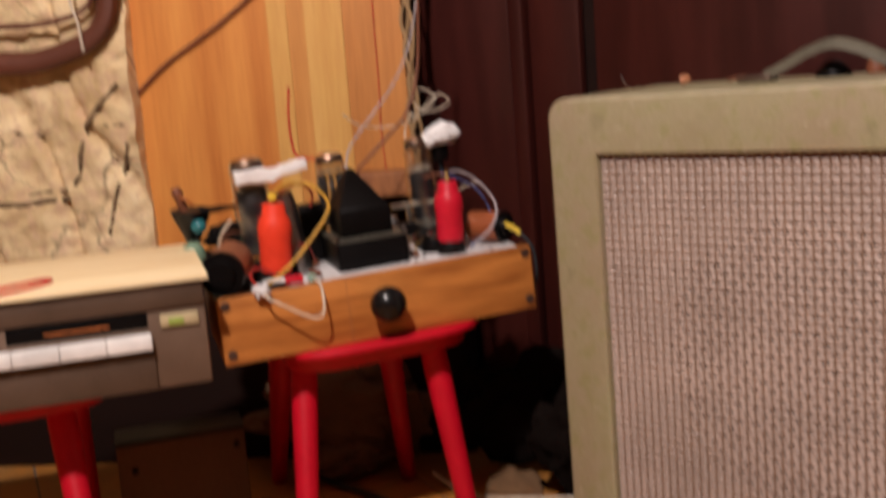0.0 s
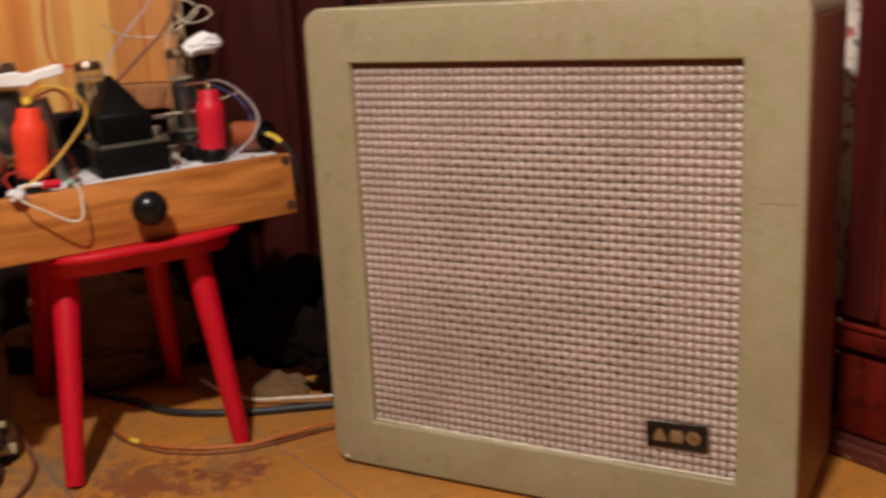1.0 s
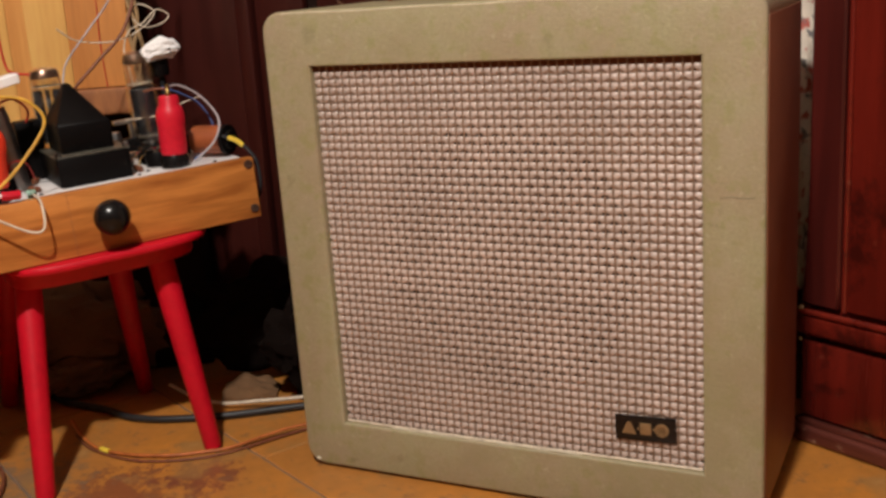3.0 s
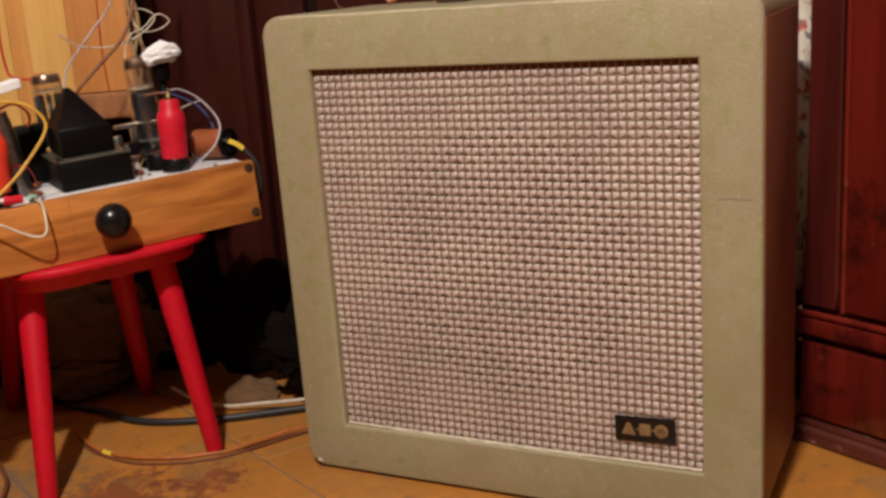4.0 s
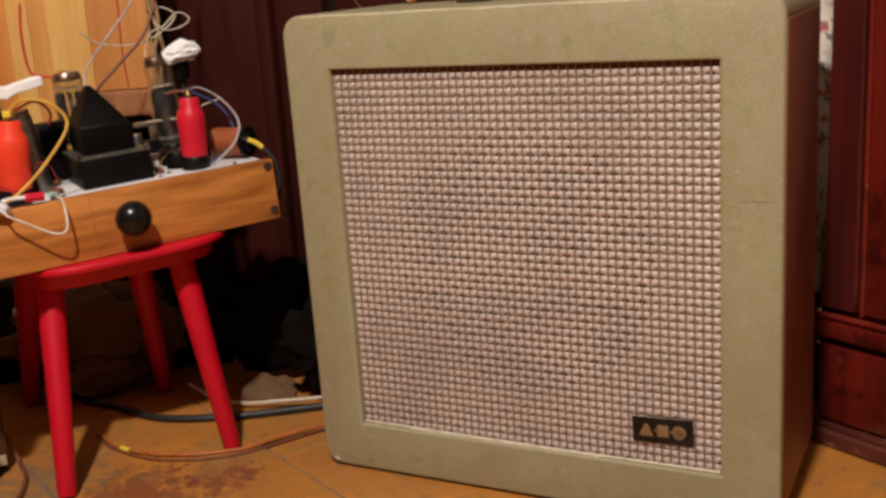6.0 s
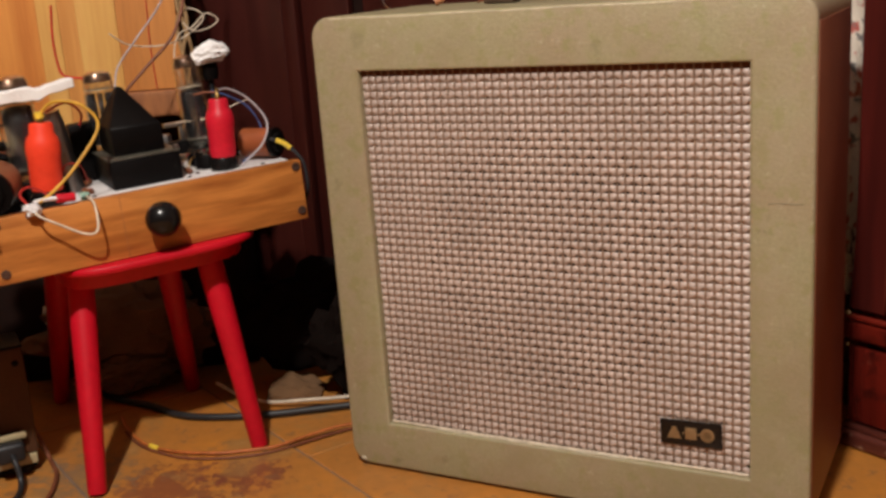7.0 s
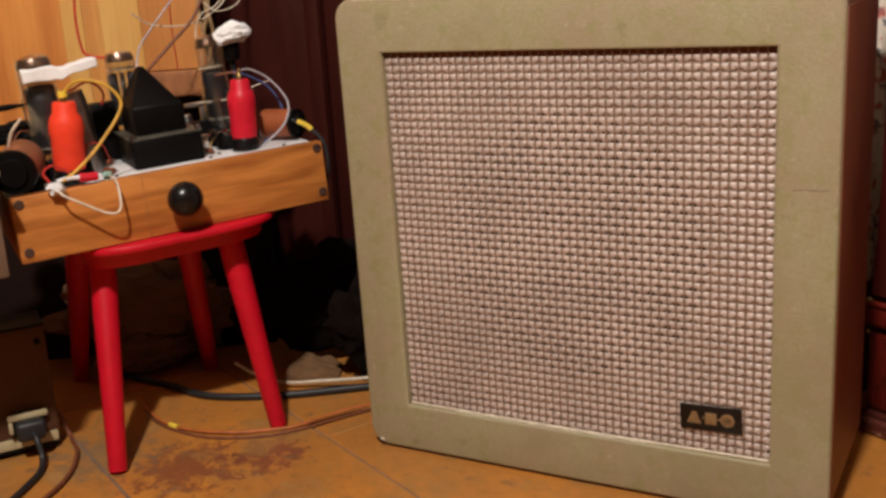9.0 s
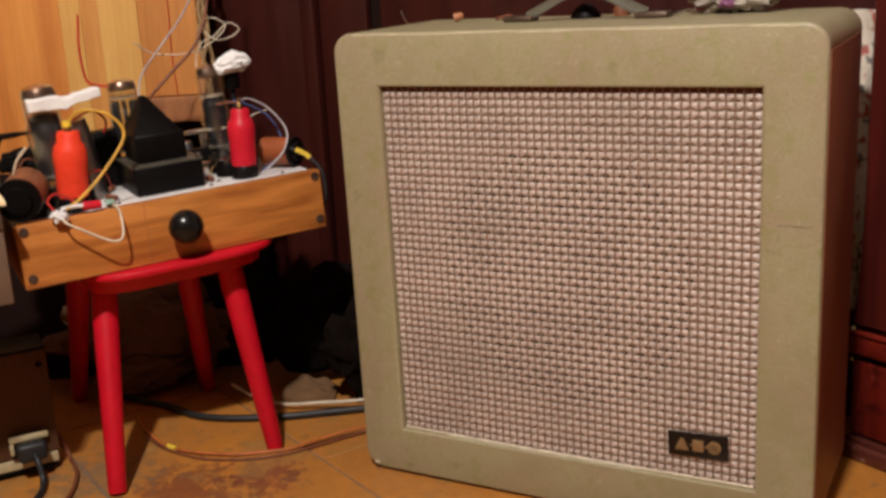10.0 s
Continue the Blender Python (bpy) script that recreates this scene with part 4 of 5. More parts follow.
def transformer():
    t = part("transformer", ab(-0.239, -0.142, 0.062, 0.185, TOP, 0.043, 0.003), BLACK, A_THING, "black enamelled transformer with a peaked cover")
    # paler flange draws the lit ledge line as well as its dust
    part("flange", ab(-0.240, -0.141, 0.061, 0.186, 0.0432, 0.0460, 0.001), FLANGE, t, "dark grey flange, paler for dust and caught light")
    bm = bmesh.new()
    lo = [bm.verts.new(amp(x, y, z)) for x, y, z in ((-0.226, 0.083, 0.0462), (-0.156, 0.083, 0.0462), (-0.156, 0.171, 0.0462), (-0.226, 0.171, 0.0462))]
    mid = [bm.verts.new(amp(x, y, z)) for x, y, z in ((-0.226, 0.083, 0.084), (-0.156, 0.083, 0.083), (-0.156, 0.171, 0.083), (-0.226, 0.171, 0.084))]
    rim = [bm.verts.new(amp(x, y, z)) for x, y, z in ((-0.224, 0.087, 0.0885), (-0.160, 0.087, 0.0875), (-0.160, 0.168, 0.0875), (-0.224, 0.168, 0.0885))]
    top = [bm.verts.new(amp(x, y, z)) for x, y, z in ((-0.198, 0.130, 0.136), (-0.191, 0.130, 0.135), (-0.191, 0.140, 0.135), (-0.198, 0.140, 0.136))]
    for a, b in ((lo, mid), (mid, rim), (rim, top)):
        for i in range(4):
            bm.faces.new((a[i], a[(i + 1) % 4], b[(i + 1) % 4], b[i]))
    bm.faces.new(top)
    bm.faces.new(lo[::-1])
    bmesh.ops.recalc_face_normals(bm, faces=list(bm.faces))
    bmesh.ops.bevel(bm, geom=list(bm.edges), offset=0.0015, segments=2, affect="EDGES", profile=0.5)
    part("cover", bm, BLACK, t)
    for x in (-0.2355, -0.1455):
        part("bolt", lathe([(0, 0), (0.0045, 0), (0.0045, 0.003), (0.003, 0.006), (0, 0.006)], 6, at(x, 0.0655, 0.0461)), STEEL, t)


transformer()


def capacitor(x, y, lean, sleeve, r, h, label):
    m = at(x, y, TOP, 0, lean, 0)
    c = part("capacitor", lathe([(0, 0.018), (r * 0.93, 0.018), (r * 0.97, 0.022), (r, 0.030), (r * 1.0, 0.055), (r * 1.06, 0.062), (r * 1.06, 0.072), (r * 0.95, 0.080), (r * 0.76, 0.085), (r * 0.74, 0.095), (r * 0.66, 0.0975), (0, 0.0975)], 28, Matrix.Diagonal((1, 1, h / 0.0975, 1))), sleeve, A_THING, label, m=m)
    part("base", lathe([(0, 0), (r * 1.05, 0), (r * 1.05, 0.012), (r * 0.9, 0.0185), (0, 0.0185)], 24), BLACK_GLOSS, c)
    part("pin", lathe([(0, h - 0.002), (0.004, h), (0.004, h + 0.006), (0.0025, h + 0.008), (0.0025, h + 0.015), (0, h + 0.016)], 12), BRASS, c, "brass pin")


capacitor(-0.080, 0.072, 3.5, CAP_RED, 0.0188, 0.100, "glossy crimson capacitor on a black base")
capacitor(-0.325, 0.060, 5.5, CAP_ORANGE, 0.0208, 0.108, "orange-red capacitor on a black base")


def valve(x, y, z0, h, r, lean=0.0, label="clear glass valve with a dark anode", tall=0.60, split=False):
    """Thin glass envelope with a flattened dome; inside, a dark anode or two upright plates, mica discs and rods."""
    outer = [(r * 0.80, 0.0), (r * 0.90, 0.005), (r, 0.016), (r, h * 0.40), (r * 0.997, h * 0.54), (r * 0.985, h * 0.565), (r * 0.955, h * 0.595), (r * 0.92, h * 0.615), (r * 0.895, h * 0.64),
             (r * 0.885, h * 0.68), (r * 0.88, h * 0.87), (r * 0.86, h * 0.92), (r * 0.76, h * 0.965), (r * 0.45, h * 0.99), (0.0002, h)]
    wall = 0.0009
    inner = [(max(0.0002, q - wall), z - wall * (z > h * 0.9)) for q, z in outer[::-1]]
    v = part("valve", lathe(outer + inner + [outer[0]], 32), GLASS, A_THING, label, m=at(x, y, z0, 0, lean, 0))
    v.visible_shadow = False
    if split:
        for side in (-1, 1):
            part("anode", box(side * r * 0.58 - r * 0.24, side * r * 0.58 + r * 0.24, -r * 0.40, r * 0.40, 0.014, h * tall, 0.001), PLATE, v, m=pose(0, 0, 0, 0, 0, -20))
        part("cathode", lathe([(0, 0.012), (0.0035, 0.012), (0.0035, h * tall), (0, h * tall)], 12), STEEL, v)
    else:
        part("anode", lathe([(0, 0.012), (r * 0.74, 0.012), (r * 0.74, h * tall), (r * 0.5, h * (tall + 0.02)), (0, h * (tall + 0.02))], 20), PLATE, v)
    for z in (0.10, tall + 0.05):
        part("mica_disc", lathe([(0.0, h * z), (r * 0.86, h * z), (r * 0.86, h * z + 0.0008), (0, h * z + 0.0008)], 20), MICA, v)
    for dx, dy in ((r * 0.5, 0), (-r * 0.5, 0), (0, r * 0.5)):
        part("rod", lathe([(0.0009, 0.01), (0.0009, h * (tall + 0.10))], 6, pose(dx, dy, 0)), STEEL, v)
    film = [(max(0.0, q - 0.0014), z - 0.0014 * (z > h * 0.9)) for q, z in outer if z > h * 0.85]
    part("getter", lathe(film[:-1] + [(0.0, h - 0.0015)] + [(max(0.0, q - 0.0006), z - 0.0006) for q, z in film[:-1][::-1]], 32), GETTER, v, "smoky brown getter film in the dome")
    part("socket", lathe([(0, -(z0 - TOP)), (r * 1.2, -(z0 - TOP)), (r * 1.2, -0.004), (r * 1.02, 0.0), (0, 0.0)], 24), BLACK_GLOSS, v)
    return v


valve(-0.086, 0.152, 0.030, 0.136, 0.0215, -2, tall=0.60)
valve(-0.210, 0.196, 0.040, 0.118, 0.0240, 0, tall=0.72, split=True)
valve(-0.331, 0.122, 0.034, 0.139, 0.0270, -2, tall=0.68)
# dark cap and plug on the right valve, grey can by the left one
part("anode_cap", lathe([(0, 0), (0.011, 0), (0.013, 0.008), (0.013, 0.022), (0.008, 0.028), (0, 0.028)], 20, at(-0.055, 0.156, 0.124)), BLACK, A_THING, "black anode cap connector")
part("pillar", lathe([(0.004, 0), (0.004, 0.05), (0.007, 0.052), (0.007, 0.090), (0.004, 0.094), (0.004, 0.1215)], 14, at(-0.055, 0.156, TOP)), PLATE, A_THING)
part("can", lathe([(0, 0), (0.0165, 0), (0.0165, 0.100), (0.0150, 0.108), (0.0150, 0.114), (0, 0.114)], 24, at(-0.283, 0.122, TOP, 0, -6, 0)), STEEL, A_THING, "dull grey metal can")
part("bracket", join(ab(-0.128, -0.078, 0.188, 0.200, 0.060, 0.066, 0.001), ab(-0.106, -0.098, 0.190, 0.198, TOP, 0.060, 0.001)), STEEL, A_THING)
part("bracket", join(ab(-0.385, -0.315, 0.160, 0.168, 0.062, 0.066, 0.001), ab(-0.352, -0.346, 0.161, 0.167, TOP, 0.062, 0.001)), STEEL, A_THING)
# black block added only to darken the gap between can and transformer
part("dark_filler", ab(-0.265, -0.230, 0.180, 0.210, TOP, 0.088, 0.003), BLACK, A_THING, "added black block that darkens the gap behind the metal can")
part("block", ab(-0.138, -0.085, 0.168, 0.186, TOP, 0.040, 0.002), BLACK, A_THING)
part("block", ab(-0.128, -0.110, 0.128, 0.146, TOP, 0.026, 0.002), CHROME, A_THING, "small bright metal terminal")


def winding(m, r, length, body, label):
    w = part("coil", lathe([(r * 0.5, 0), (r * 0.98, 0), (r, 0.003), (r, length - 0.003), (r * 0.98, length), (r * 0.5, length)], 28), body, A_THING, label, m=m)
    part("end_cap", lathe([(0.004, -0.011), (r * 0.62, -0.011), (r * 0.70, -0.006), (r * 1.04, -0.006), (r * 1.06, 0.0), (r * 0.5, 0.0005), (0.004, -0.004)], 28), BLACK, w, "black end ring")
    return w


winding(at(-0.3945, 0.032, 0.0365, -85, 0, -19), 0.0275, 0.062, COPPER, "copper-brown coil lying on its side")
winding(at(0.000, 0.078, 0.0275, -88, 0, 38), 0.0205, 0.050, RUST, "reddish clay-coloured coil lying on its side")

part("coil_rest", ab(-0.390, -0.360, 0.050, 0.088, TOP, 0.0120, 0.002), BLACK, A_THING)
# loose leads
lead([(-0.3130, 0.058, 0.122), (-0.302, 0.052, 0.133), (-0.287, 0.042, 0.136), (-0.262, 0.034, 0.126), (-0.250, 0.025, 0.098), (-0.286, 0.014, 0.057), (-0.320, 0.004, 0.031), (-0.344, -0.002, 0.019)], 0.0021, W_YELLOW, "yellow insulated lead")
part("clip", lathe([(0, -0.004), (0.006, -0.004), (0.006, 0.004), (0, 0.004)], 10, at(-0.3145, 0.060, 0.121)), TAPE_Y, A_THING, "yellow clip")
lead([(-0.352, -0.014, 0.010), (-0.347, -0.022, 0.004), (-0.332, -0.026, -0.006), (-0.300, -0.032, -0.026), (-0.284, -0.030, -0.023), (-0.280, -0.014, 0.006), (-0.284, 0.010, 0.014)], 0.0016, W_WHITE, "cream insulated lead looped over the front")
part("connector", lump((0.011, 0.009, 0.0075), 3.0, 0.45, at(-0.357, -0.008, 0.004, 0, 20, 0), 3), WHITE, A_THING, "white terminal block")
lead([(-0.350, 0.000, 0.020), (-0.335, 0.000, 0.0215), (-0.320, 0.000, 0.020)], 0.0028, WHITE, "white sleeve")
lead([(-0.322, 0.000, 0.020), (-0.312, 0.000, 0.0185), (-0.300, 0.002, 0.0175)], 0.0058, CAP_RED, "red crocodile clip sleeve")
part("terminal", lathe([(0, 0), (0.006, 0), (0.0065, 0.006), (0.004, 0.012), (0, 0.012)], 14, at(-0.2915, 0.012, 0.0135, 0, 80, 0)), GLASS_GREEN, A_THING, "green terminal")
lead([(-0.356, 0.012, 0.016), (-0.362, 0.02, 0.03), (-0.350, 0.03, 0.036), (-0.335, 0.035, 0.028), (-0.322, 0.034, 0.014)], 0.0016, W_RED, "red insulated lead")
lead([(-0.073, 0.072, 0.115), (-0.052, 0.085, 0.113), (-0.025, 0.085, 0.094), (-0.007, 0.075, 0.060), (-0.022, 0.062, 0.031), (-0.060, 0.055, 0.007)], 0.0015, W_GREY, "grey insulated lead")
lead([(-0.070, 0.11, 0.112), (-0.045, 0.115, 0.100), (-0.018, 0.118, 0.080), (-0.006, 0.108, 0.049), (-0.014, 0.1, 0.020), (-0.05, 0.08, 0.008)], 0.0014, W_BLUE, "blue insulated lead")
lead([(-0.073, 0.071, 0.112), (-0.086, 0.078, 0.114), (-0.102, 0.09, 0.112)], 0.0016, W_BROWN)
lead([(-0.12, 0.15, 0.07), (-0.07, 0.13, 0.072), (-0.04, 0.12, 0.085), (-0.015, 0.12, 0.09)], 0.0008, W_WHITE)
lead([(-0.010, 0.06, 0.036), (0.006, 0.04, 0.025), (0.017, 0.03, 0.011), (0.022, 0.022, -0.008), (0.020, 0.022, -0.045), (0.016, 0.06, -0.075)], 0.0024, RUBBER, "black lead hanging over the end")
lead([(-0.004, 0.052, 0.0335), (0.004, 0.043, 0.028), (0.010, 0.036, 0.021)], 0.0036, TAPE_Y, "yellow tape on the black lead")
lead([(-0.392, 0.06, 0.066), (-0.385, 0.05, 0.085), (-0.372, 0.045, 0.10)], 0.0020, W_WHITE)
lead([(-0.249, 0.215, 0.255), (-0.255, 0.217, 0.21), (-0.255, 0.218, 0.173), (-0.250, 0.215, 0.156), (-0.228, 0.200, 0.150), (-0.218, 0.198, 0.157)], 0.0018, W_RED, "stiff red lead standing up from a valve")
lead([(-0.300, 0.10, 0.12), (-0.268, 0.13, 0.125), (-0.245, 0.17, 0.10), (-0.262, 0.2, 0.06)], 0.0017, W_RED)
lead([(-0.190, 0.195, 0.110), (-0.180, 0.215, 0.140), (-0.166, 0.235, 0.160), (-0.127, 0.25, 0.197), (-0.084, 0.26, 0.240), (-0.050, 0.26, 0.300), (-0.020, 0.26, 0.40)], 0.0014, W_GREY, "grey lilac lead rising to the wall")
lead([(-0.185, 0.2, 0.10), (-0.163, 0.24, 0.118), (-0.120, 0.25, 0.152), (-0.074, 0.25, 0.193), (-0.043, 0.26, 0.26), (-0.026, 0.26, 0.39)], 0.0024, W_BROWN, "brown lead rising to the wall")
lead([(-0.17, 0.25, 0.205), (-0.14, 0.262, 0.184), (-0.089, 0.262, 0.177), (-0.047, 0.262, 0.189), (-0.020, 0.262, 0.212), (-0.040, 0.268, 0.227), (-0.056, 0.262, 0.212), (-0.041, 0.257, 0.193), (-0.014, 0.262, 0.194), (0.002, 0.264, 0.205), (-0.015, 0.266, 0.216), (-0.040, 0.262, 0.199), (-0.066, 0.256, 0.188), (-0.079, 0.252, 0.150), (-0.075, 0.225, 0.06)], 0.0011, W_WHITE, "thin cream lead in loose loops")

# dark parts and a green glass bulb at the far end of the deck
part("green_bulb", lathe([(0, 0), (0.009, 0.0), (0.015, 0.010), (0.0165, 0.020), (0.015, 0.030), (0.009, 0.037), (0, 0.039)], 22, at(-0.4155, 0.165, 0.026, 0, -10, 0)), FADED_GREEN, A_THING, "milky green glass bulb")
part("bulb_base", lathe([(0, 0), (0.010, 0), (0.010, 0.024), (0, 0.024)], 16, at(-0.4125, 0.165, TOP, 0, -6, 0)), BLACK, A_THING)
dish = part("dish", lathe([(0, 0), (0.010, 0.0), (0.014, 0.012), (0.022, 0.028), (0.0275, 0.041), (0.0285, 0.044), (0.0265, 0.046), (0.020, 0.043), (0, 0.040)], 26, at(-0.4155, 0.192, 0.061, 4, 4, 0)), BLACK_GLOSS, A_THING, "black flared horn on the chassis")
part("dish_stem", lathe([(0, 0), (0.006, 0), (0.006, 0.058), (0, 0.058)], 12, at(-0.404, 0.196, TOP, 0, -10, 0)), BLACK, A_THING)
part("dome", lathe([(0.011, 0.0), (0.010, 0.005), (0.0075, 0.0085), (0.004, 0.0105), (0, 0.011)], 20, at(-0.4065, 0.171, 0.083, 52, 0, 10)), TEAL, dish, "shiny teal dome")
part("rod", lathe([(0, 0), (0.0050, 0.0), (0.0042, 0.03), (0.0018, 0.052), (0, 0.053)], 12, at(-0.402, 0.170, 0.1035, 0, 90, 2)), BLACK, dish)
part("stub", lathe([(0, 0), (0.0062, 0), (0.0062, 0.020), (0.0075, 0.022), (0.0075, 0.030), (0.005, 0.034), (0, 0.034)], 14, at(-0.421, 0.182, 0.106, 0, -14, 0)), W_BROWN, dish, "brown stub standing in the horn")
lead([(-0.410, 0.17, 0.115), (-0.418, 0.168, 0.123), (-0.424, 0.172, 0.126)], 0.0022, W_ORANGE)
part("chassis_relay", ab(-0.385, -0.345, 0.172, 0.205, TOP, 0.066, 0.004), BLACK, A_THING, "black relay with stiff wire legs")
part("relay_cover", lump((0.030, 0.018, 0.016), 6.0, 0.45, at(-0.370, 0.150, 0.052), 3), BLACK, A_THING, "shapeless black wiring bundle")
for pts in ([(-0.36, 0.18, 0.064), (-0.345, 0.17, 0.082), (-0.318, 0.16, 0.082)], [(-0.375, 0.15, 0.06), (-0.372, 0.13, 0.085), (-0.345, 0.125, 0.075)],
            [(-0.385, 0.16, 0.055), (-0.382, 0.12, 0.072), (-0.36, 0.1, 0.05)], [(-0.395, 0.185, 0.07), (-0.385, 0.18, 0.062), (-0.372, 0.18, 0.064)]):
    lead(pts, 0.0022, BLACK)


# cotton wads on the valves
def wad(name, length, r, seed, m, label, bend=0.2):
    bm = bmesh.new()
    bmesh.ops.create_uvsphere(bm, u_segments=40, v_segments=28, radius=1)
    for v in bm.verts:
        n = v.co.copy()
        f = 1 + 0.34 * noise.noise(n * 2.4 + Vector((seed, 0, 0))) + 0.2 * noise.noise(n * 6 + Vector((seed, 2, 0)))
        x = math.copysign(abs(n.x) ** 0.7, n.x)
        v.co = Vector((x * length / 2, n.y * r * f, n.z * r * f * 0.85 - bend * length * x * x * 0.25))
    return tagged(part(name, bm, COTTON, m=m, smooth=False), label, "wad")


wad("cotton_wad", 0.060, 0.0155, 1.7, AMP @ pose(-0.054, 0.146, 0.1630, 0, -8, 0), "white cotton wad lying on the valve cap")


def paper_strip(m):
    """A folded strip of paper wrapped over the valve top, kinked in the middle."""
    bm = box(-0.048, 0.048, -0.013, 0.013, -0.0085, 0.0085, 0.0015, 1)
    bmesh.ops.subdivide_edges(bm, edges=[e for e in bm.edges if e.calc_length() > 0.05], cuts=11)
    for v in bm.verts:
        p = v.co.copy()
        v.co.z += 0.0022 * noise.noise(p * 55) + (0.10 * max(0.0, p.x - 0.004)) - 0.003 * (abs(p.x - 0.004) < 0.006)
        v.co.y += 0.003 * noise.noise(p * 40 + Vector((5, 0, 0)))
        if p.x > 0.004:
            v.co.z = (v.co.z - 0.1 * (p.x - 0.004)) * 0.75 + 0.1 * (p.x - 0.004) + 0.001
    tagged(part("paper_wad", bm, COTTON, m=m, smooth=False), "white folded paper strip wrapped round the valve top", "paper")


paper_strip(AMP @ pose(-0.308, 0.093, 0.1475, 0, -1, 0))


# ---- the taupe drive on the second stool, with a plywood sheet on top ----
def drive():
    m = facing(-0.2735, -0.3131, 55.4, 0.3078) @ Matrix.Diagonal((0.955, 0.955, 0.955, 1))
    d = thing("tape_recorder", m, "taupe plastic recorder with bright keys, on a red stool", "device")
    part("case", box(-0.60, 0.0, 0.012, 0.285, 0.003, 0.132, 0.004), TAUPE, d)
    f = part("fascia", box(-0.60, -0.001, 0.0, 0.0118, 0.002, 0.100, 0.003), TAUPE, d)
    part("brow", box(-0.60, -0.001, -0.004, 0.0118, 0.1003, 0.131, 0.004), TAUPE_DARK, f)
    part("slot", box(-0.232, -0.070, -0.0012, 0.004, 0.079, 0.0995, 0.002), BLACK, f, "dark recessed slot")
    part("tray", box(-0.190, -0.115, -0.0022, -0.0013, 0.086, 0.0885, 0.0004), W_ORANGE, f)
    for k in range(10):
        x1 = -0.068 - 0.0532 * k
        part("key", box(x1 - 0.0526, x1, -0.016, -0.0005, 0.055, 0.074, 0.0016, 2), SILVER, f, "bright white piano key")
    part("lower_panel", box(-0.60, -0.066, -0.005, -0.0003, 0.002, 0.052, 0.003), TAUPE_DARK, f)
    key = part("button", box(-0.056, -0.010, -0.004, -0.0004, 0.078, 0.094, 0.002), CREAM_STRIP, f, "pale button with a green window")
    part("lens", box(-0.046, -0.028, -0.0047, -0.0041, 0.0805, 0.0885, 0.0003), GREEN_LENS, key, "small green window")
    for x in (-0.05, -0.55):
        for y in (0.03, 0.20):
            part("foot", lathe([(0, -0.0012), (0.016, -0.0012), (0.018, 0.0025)], 16, pose(x, y, 0)), W_ORANGE, d)
    return m


DRIVE = drive()
tagged(part("plywood_sheet", box(-0.61, 0.006, -0.010, 0.29, 0.1325, 0.1385, 0.001), CREAM, m=DRIVE), "cream plywood sheet lying on the tape recorder", "board")
cable("red_lead", [DRIVE @ Vector(p) for p in ((-0.42, 0.02, 0.1402), (-0.30, 0.035, 0.1402), (-0.245, 0.05, 0.1402), (-0.190, 0.085, 0.1402), (-0.182, 0.060, 0.1402), (-0.225, 0.012, 0.1402), (-0.30, 0.0, 0.1402), (-0.42, 0.06, 0.1402))], 0.0027, W_RED, "red insulated lead lying on the plywood sheet")


# ---- brown power box on the floor with a mains plug ----
def power_box():
    m = facing(-0.404, -0.170, 55.4, 0)
    b = thing("power_box", m, "dark brown metal box with a mains plug, on the floor", "box")
    part("case", box(-0.172, 0.0, 0.0, 0.07, 0.028, 0.187, 0.004), BROWN_BOX, b)
    part("lid", box(-0.173, 0.001, -0.001, 0.071, 0.1872, 0.1905, 0.001), BLACK, b)
    part("base", box(-0.170, -0.004, 0.002, 0.068, 0.006, 0.0115, 0.001), BLACK, b)
    part("base_strip", box(-0.171, -0.003, 0.001, 0.069, 0.0118, 0.0276, 0.0015), CREAM_STRIP, b, "cream painted strip along the base")
    for x in (-0.15, -0.02):
        for y in (0.012, 0.056):
            part("foot", lathe([(0.008, 0), (0.009, 0.0065)], 12, pose(x, y, 0)), RUBBER, b)
    for x, z in ((-0.150, 0.150), (-0.012, 0.165)):
        part("screw", lathe([(0, 0), (0.005, 0), (0.004, 0.002), (0, 0.0025)], 12, pose(x, 0, z, 90, 0, 0)), BLACK, b)
    s = part("socket", box(-0.064, -0.018, -0.008, -0.0003, 0.033, 0.066, 0.003), BLACK, b)
    part("shroud", join(box(-0.068, -0.014, -0.013, -0.0085, 0.058, 0.068, 0.003), box(-0.068, -0.062, -0.013, -0.0085, 0.040, 0.0575, 0.002)), CREAM_STRIP, s, "chipped cream plug rim")
    p = part("plug", box(-0.060, -0.020, -0.034, -0.0133, 0.032, 0.060, 0.006, 3), RUBBER, b, "black mains plug")
    return m


BOX = power_box()
cable("mains_cable", [BOX @ Vector(p) for p in ((-0.038, -0.033, 0.044), (-0.036, -0.045, 0.036), (-0.034, -0.055, 0.015), (-0.040, -0.075, 0.0052), (-0.06, -0.11, 0.0052), (-0.10, -0.16, 0.0052), (-0.2, -0.25, 0.0052), (-0.5, -0.3, 0.0052))], 0.0042, RUBBER, "black mains cable running from the plug over the floor", 10)
cable("mains_cable", [BOX @ Vector(p) for p in ((-0.003, 0.03, 0.06), (0.008, 0.03, 0.03), (0.014, 0.02, 0.0045), (0.012, -0.05, 0.0045), (-0.02, -0.13, 0.0045), (-0.1, -0.22, 0.0045))], 0.003, W_BROWN, "thin brown cable on the floor beside the power box")

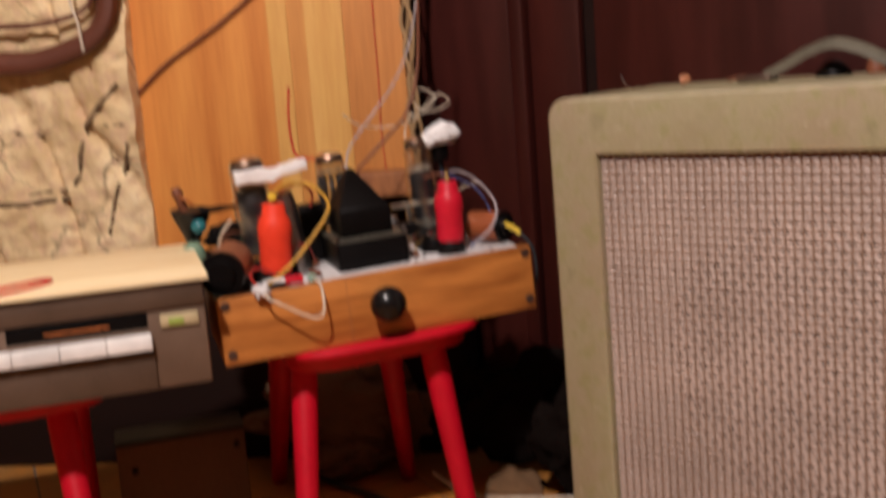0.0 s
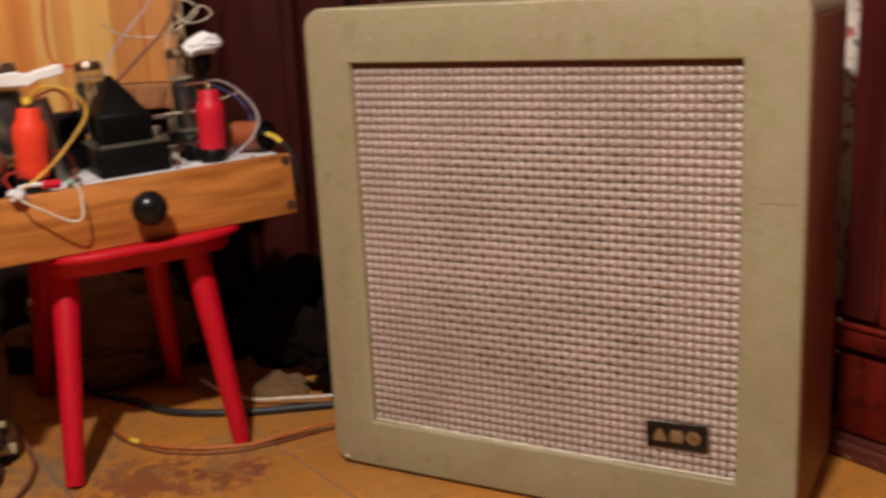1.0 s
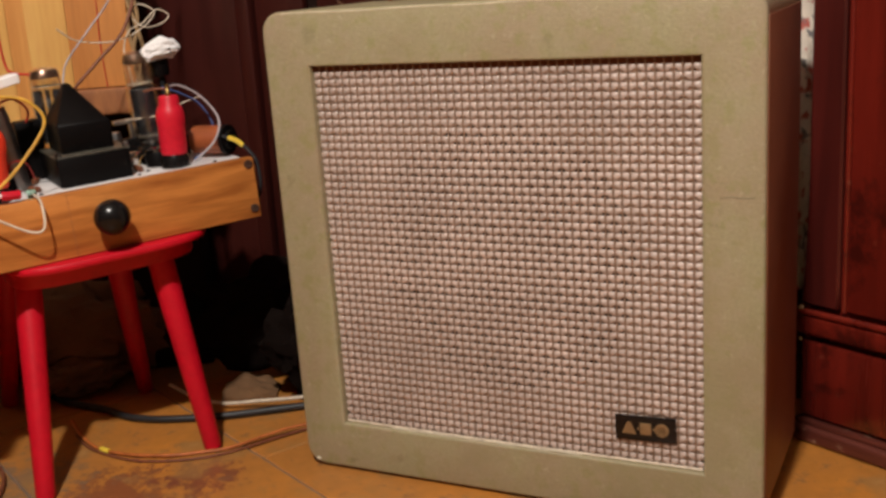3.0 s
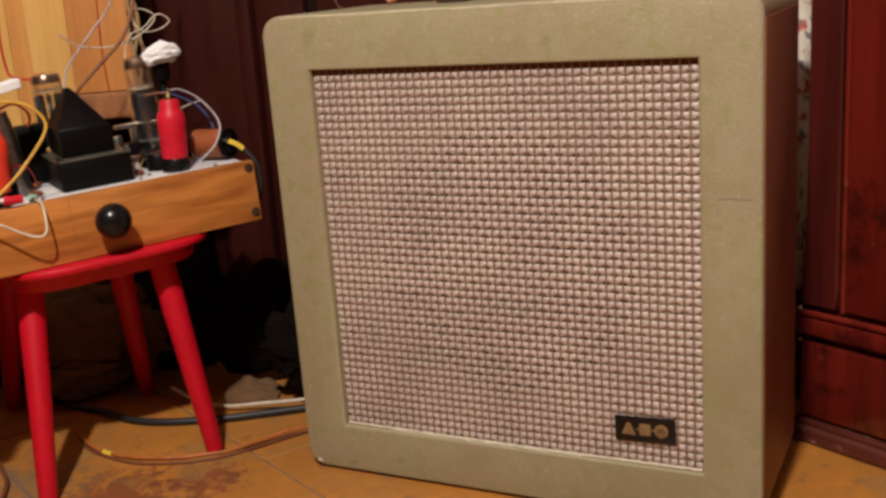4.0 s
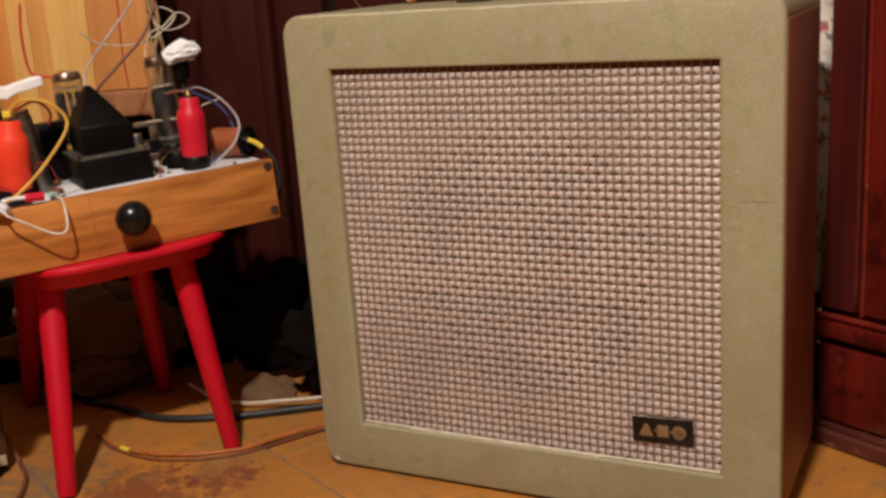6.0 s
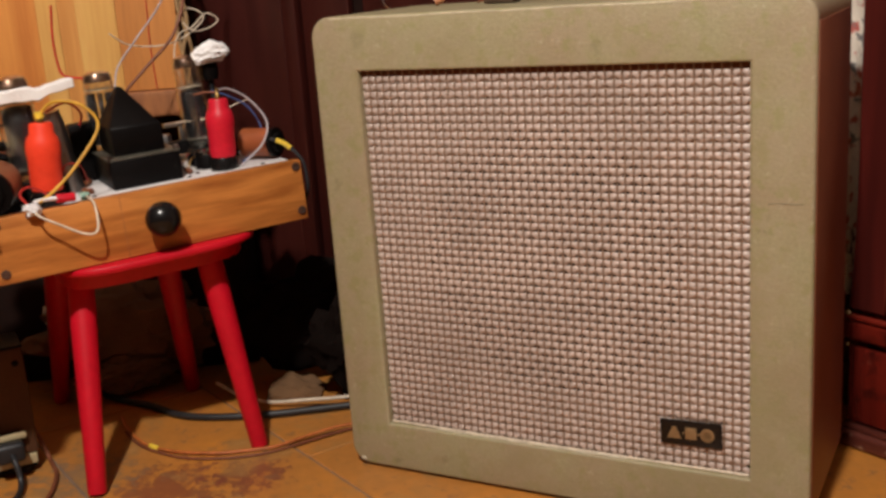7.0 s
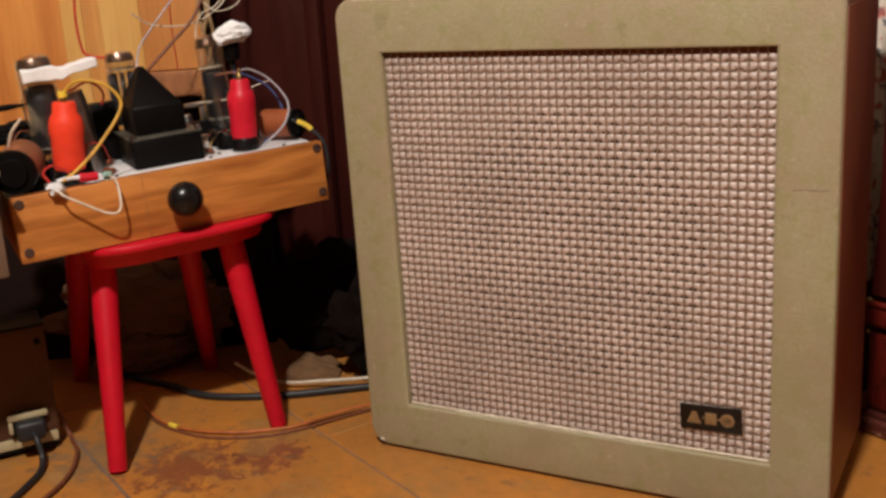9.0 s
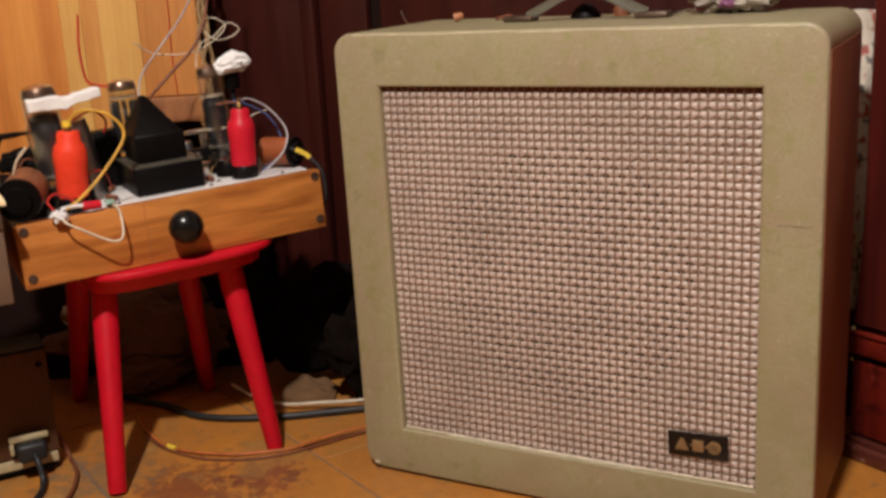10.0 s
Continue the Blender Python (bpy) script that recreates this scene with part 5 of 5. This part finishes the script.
# ---- cables and scraps on the floor ----
cable("black_cable", [(-0.62, 0.12, 0.006), (-0.50, 0.07, 0.006), (-0.402, 0.060, 0.006), (-0.335, 0.045, 0.006), (-0.270, 0.056, 0.006), (-0.190, 0.095, 0.006), (-0.097, 0.160, 0.006), (0.05, 0.262, 0.006), (0.2, 0.30, 0.006)], 0.0058, RUBBER, "black cable lying on the floor behind the stool", 10)
cable("cream_cable", [(-0.335, 0.145, 0.022), (-0.285, 0.138, 0.010), (-0.22, 0.130, 0.0085), (-0.16, 0.150, 0.012), (-0.10, 0.178, 0.014), (0.0, 0.262, 0.010), (0.15, 0.275, 0.005)], 0.0029, W_WHITE, "cream cable lying beside the black cable")
cable("orange_lead", [(-0.405, -0.005, 0.012), (-0.375, -0.025, 0.007), (-0.335, -0.047, 0.004), (-0.290, -0.0612, 0.003), (-0.235, -0.061, 0.004), (-0.183, -0.046, 0.004), (-0.150, -0.024, 0.003), (-0.117, 0.002, 0.003), (-0.085, 0.05, 0.006), (-0.049, 0.096, 0.008), (0.03, 0.17, 0.006), (0.1, 0.27, 0.004)], 0.0026, W_ORANGE, "orange-brown twisted lead on the floor")
cable("brown_lead", [(-0.375, -0.030, 0.0025), (-0.33, -0.056, 0.0025), (-0.28, -0.07, 0.0025), (-0.22, -0.073, 0.0025), (-0.160, -0.052, 0.0025), (-0.110, -0.012, 0.0025), (-0.06, 0.07, 0.0025), (0.0, 0.16, 0.0025)], 0.0020, W_BROWN, "thin brown lead on the floor")
tagged(part("lead_tape", cord([(-0.299, -0.0590, 0.0035), (-0.290, -0.0612, 0.0035), (-0.281, -0.0622, 0.0035)], 0.0040, 8, 4), TAPE_Y), "strip of bright yellow tape round the orange lead", "tape")


def crumpled_paper():
    bm = bmesh.new()
    n = 14
    g = [[bm.verts.new(((i / n - 0.5) * 0.090, (k / n - 0.5) * 0.055, 0.003 + 0.012 * abs(noise.noise(Vector((i * 0.23, k * 0.27, 7)))) + 0.022 * (k / n) * max(0.0, 1 - abs(i / n - 0.4) / 0.6))) for k in range(n + 1)] for i in range(n + 1)]
    for i in range(n):
        for k in range(n):
            bm.faces.new((g[i][k], g[i + 1][k], g[i + 1][k + 1], g[i][k + 1]))
    got = bmesh.ops.extrude_face_region(bm, geom=list(bm.faces))
    for v in got["geom"]:
        if isinstance(v, bmesh.types.BMVert):
            v.co.z = 0
    bmesh.ops.recalc_face_normals(bm, faces=list(bm.faces))
    tagged(part("crumpled_paper", bm, PAPER, m=pose(-0.212, 0.196, 0, 0, 0, 26)), "crumpled tan wrapping paper on the floor", "paper")


crumpled_paper()
# black heap added to keep the floor before the wardrobe dark
bag = tagged(part("dark_heap", lump((0.17, 0.050, 0.085), 9.0, 0.4, pose(-0.165, 0.280, 0, 0, 0, 24)), BLACK_HEAP), "added black heap that darkens the floor by the wardrobe", "bag")
sack = tagged(part("sackcloth", lump((0.14, 0.055, 0.075), 3.0, 0.5, pose(-0.53, 0.140, 0, 0, 0, 32)), DARK_CLOTH), "crumpled dark brown sackcloth on the floor behind the stool", "cloth")


# ---- further small parts on the deck ----
ss = part("spare_socket", lathe([(0, 0), (0.0185, 0), (0.0185, 0.018), (0.017, 0.021), (0, 0.021)], 24, at(-0.092, 0.112, TOP)), BLACK, A_THING, "round black valve socket with a bright rim")
part("rim", lathe([(0.011, 0.0212), (0.0175, 0.0212), (0.0170, 0.0245), (0.012, 0.0255), (0.011, 0.0212)], 24, at(-0.092, 0.112, TOP)), CHROME, ss)
for x, y, turn, m in ((-0.270, 0.082, 20, W_BROWN), (-0.258, 0.150, -30, COPPER), (-0.055, 0.125, 60, W_WHITE), (-0.128, 0.092, 5, W_BROWN)):
    p = part("resistor", lathe([(0, -0.011), (0.0035, -0.011), (0.0042, -0.008), (0.0036, 0), (0.0042, 0.008), (0.0035, 0.011), (0, 0.011)], 14), m, A_THING, m=at(x, y, TOP + 0.0045, 90, 0, turn))
    part("leg_wire", lathe([(0, -0.022), (0.0006, -0.022), (0.0006, 0.022), (0, 0.022)], 6), STEEL, p)
for x, y, h, m in ((-0.300, 0.090, 0.024, BLACK), (-0.262, 0.190, 0.05, STEEL), (-0.125, 0.205, 0.045, STEEL), (-0.038, 0.160, 0.03, BLACK)):
    part("small_can", lathe([(0, 0), (0.0085, 0), (0.0085, h - 0.003), (0.0075, h), (0, h)], 18, at(x, y, TOP)), m, A_THING)
lead([(-0.30, 0.09, 0.027), (-0.29, 0.10, 0.045), (-0.27, 0.11, 0.040), (-0.258, 0.14, 0.012)], 0.0011, W_RED)
lead([(-0.128, 0.09, 0.010), (-0.118, 0.10, 0.022), (-0.108, 0.112, 0.022)], 0.0010, BRASS)
lead([(-0.055, 0.125, 0.010), (-0.04, 0.14, 0.03), (-0.038, 0.158, 0.032)], 0.0011, W_BLUE)
lead([(-0.345, 0.13, 0.06), (-0.365, 0.12, 0.075), (-0.38, 0.09, 0.07), (-0.385, 0.075, 0.055)], 0.0013, W_BROWN)

# second black lump, hiding bright floor left of the loudspeaker
part("heap_end", lump((0.070, 0.034, 0.075), 17.0, 0.4, pose(-0.100, 0.212, 0.0, 0, 0, 48)), BLACK_HEAP, bag)
part("fold", lump((0.07, 0.03, 0.03), 12.0, 0.5, pose(-0.49, 0.105, 0, 0, 0, 50)), DARK_CLOTH, sack)
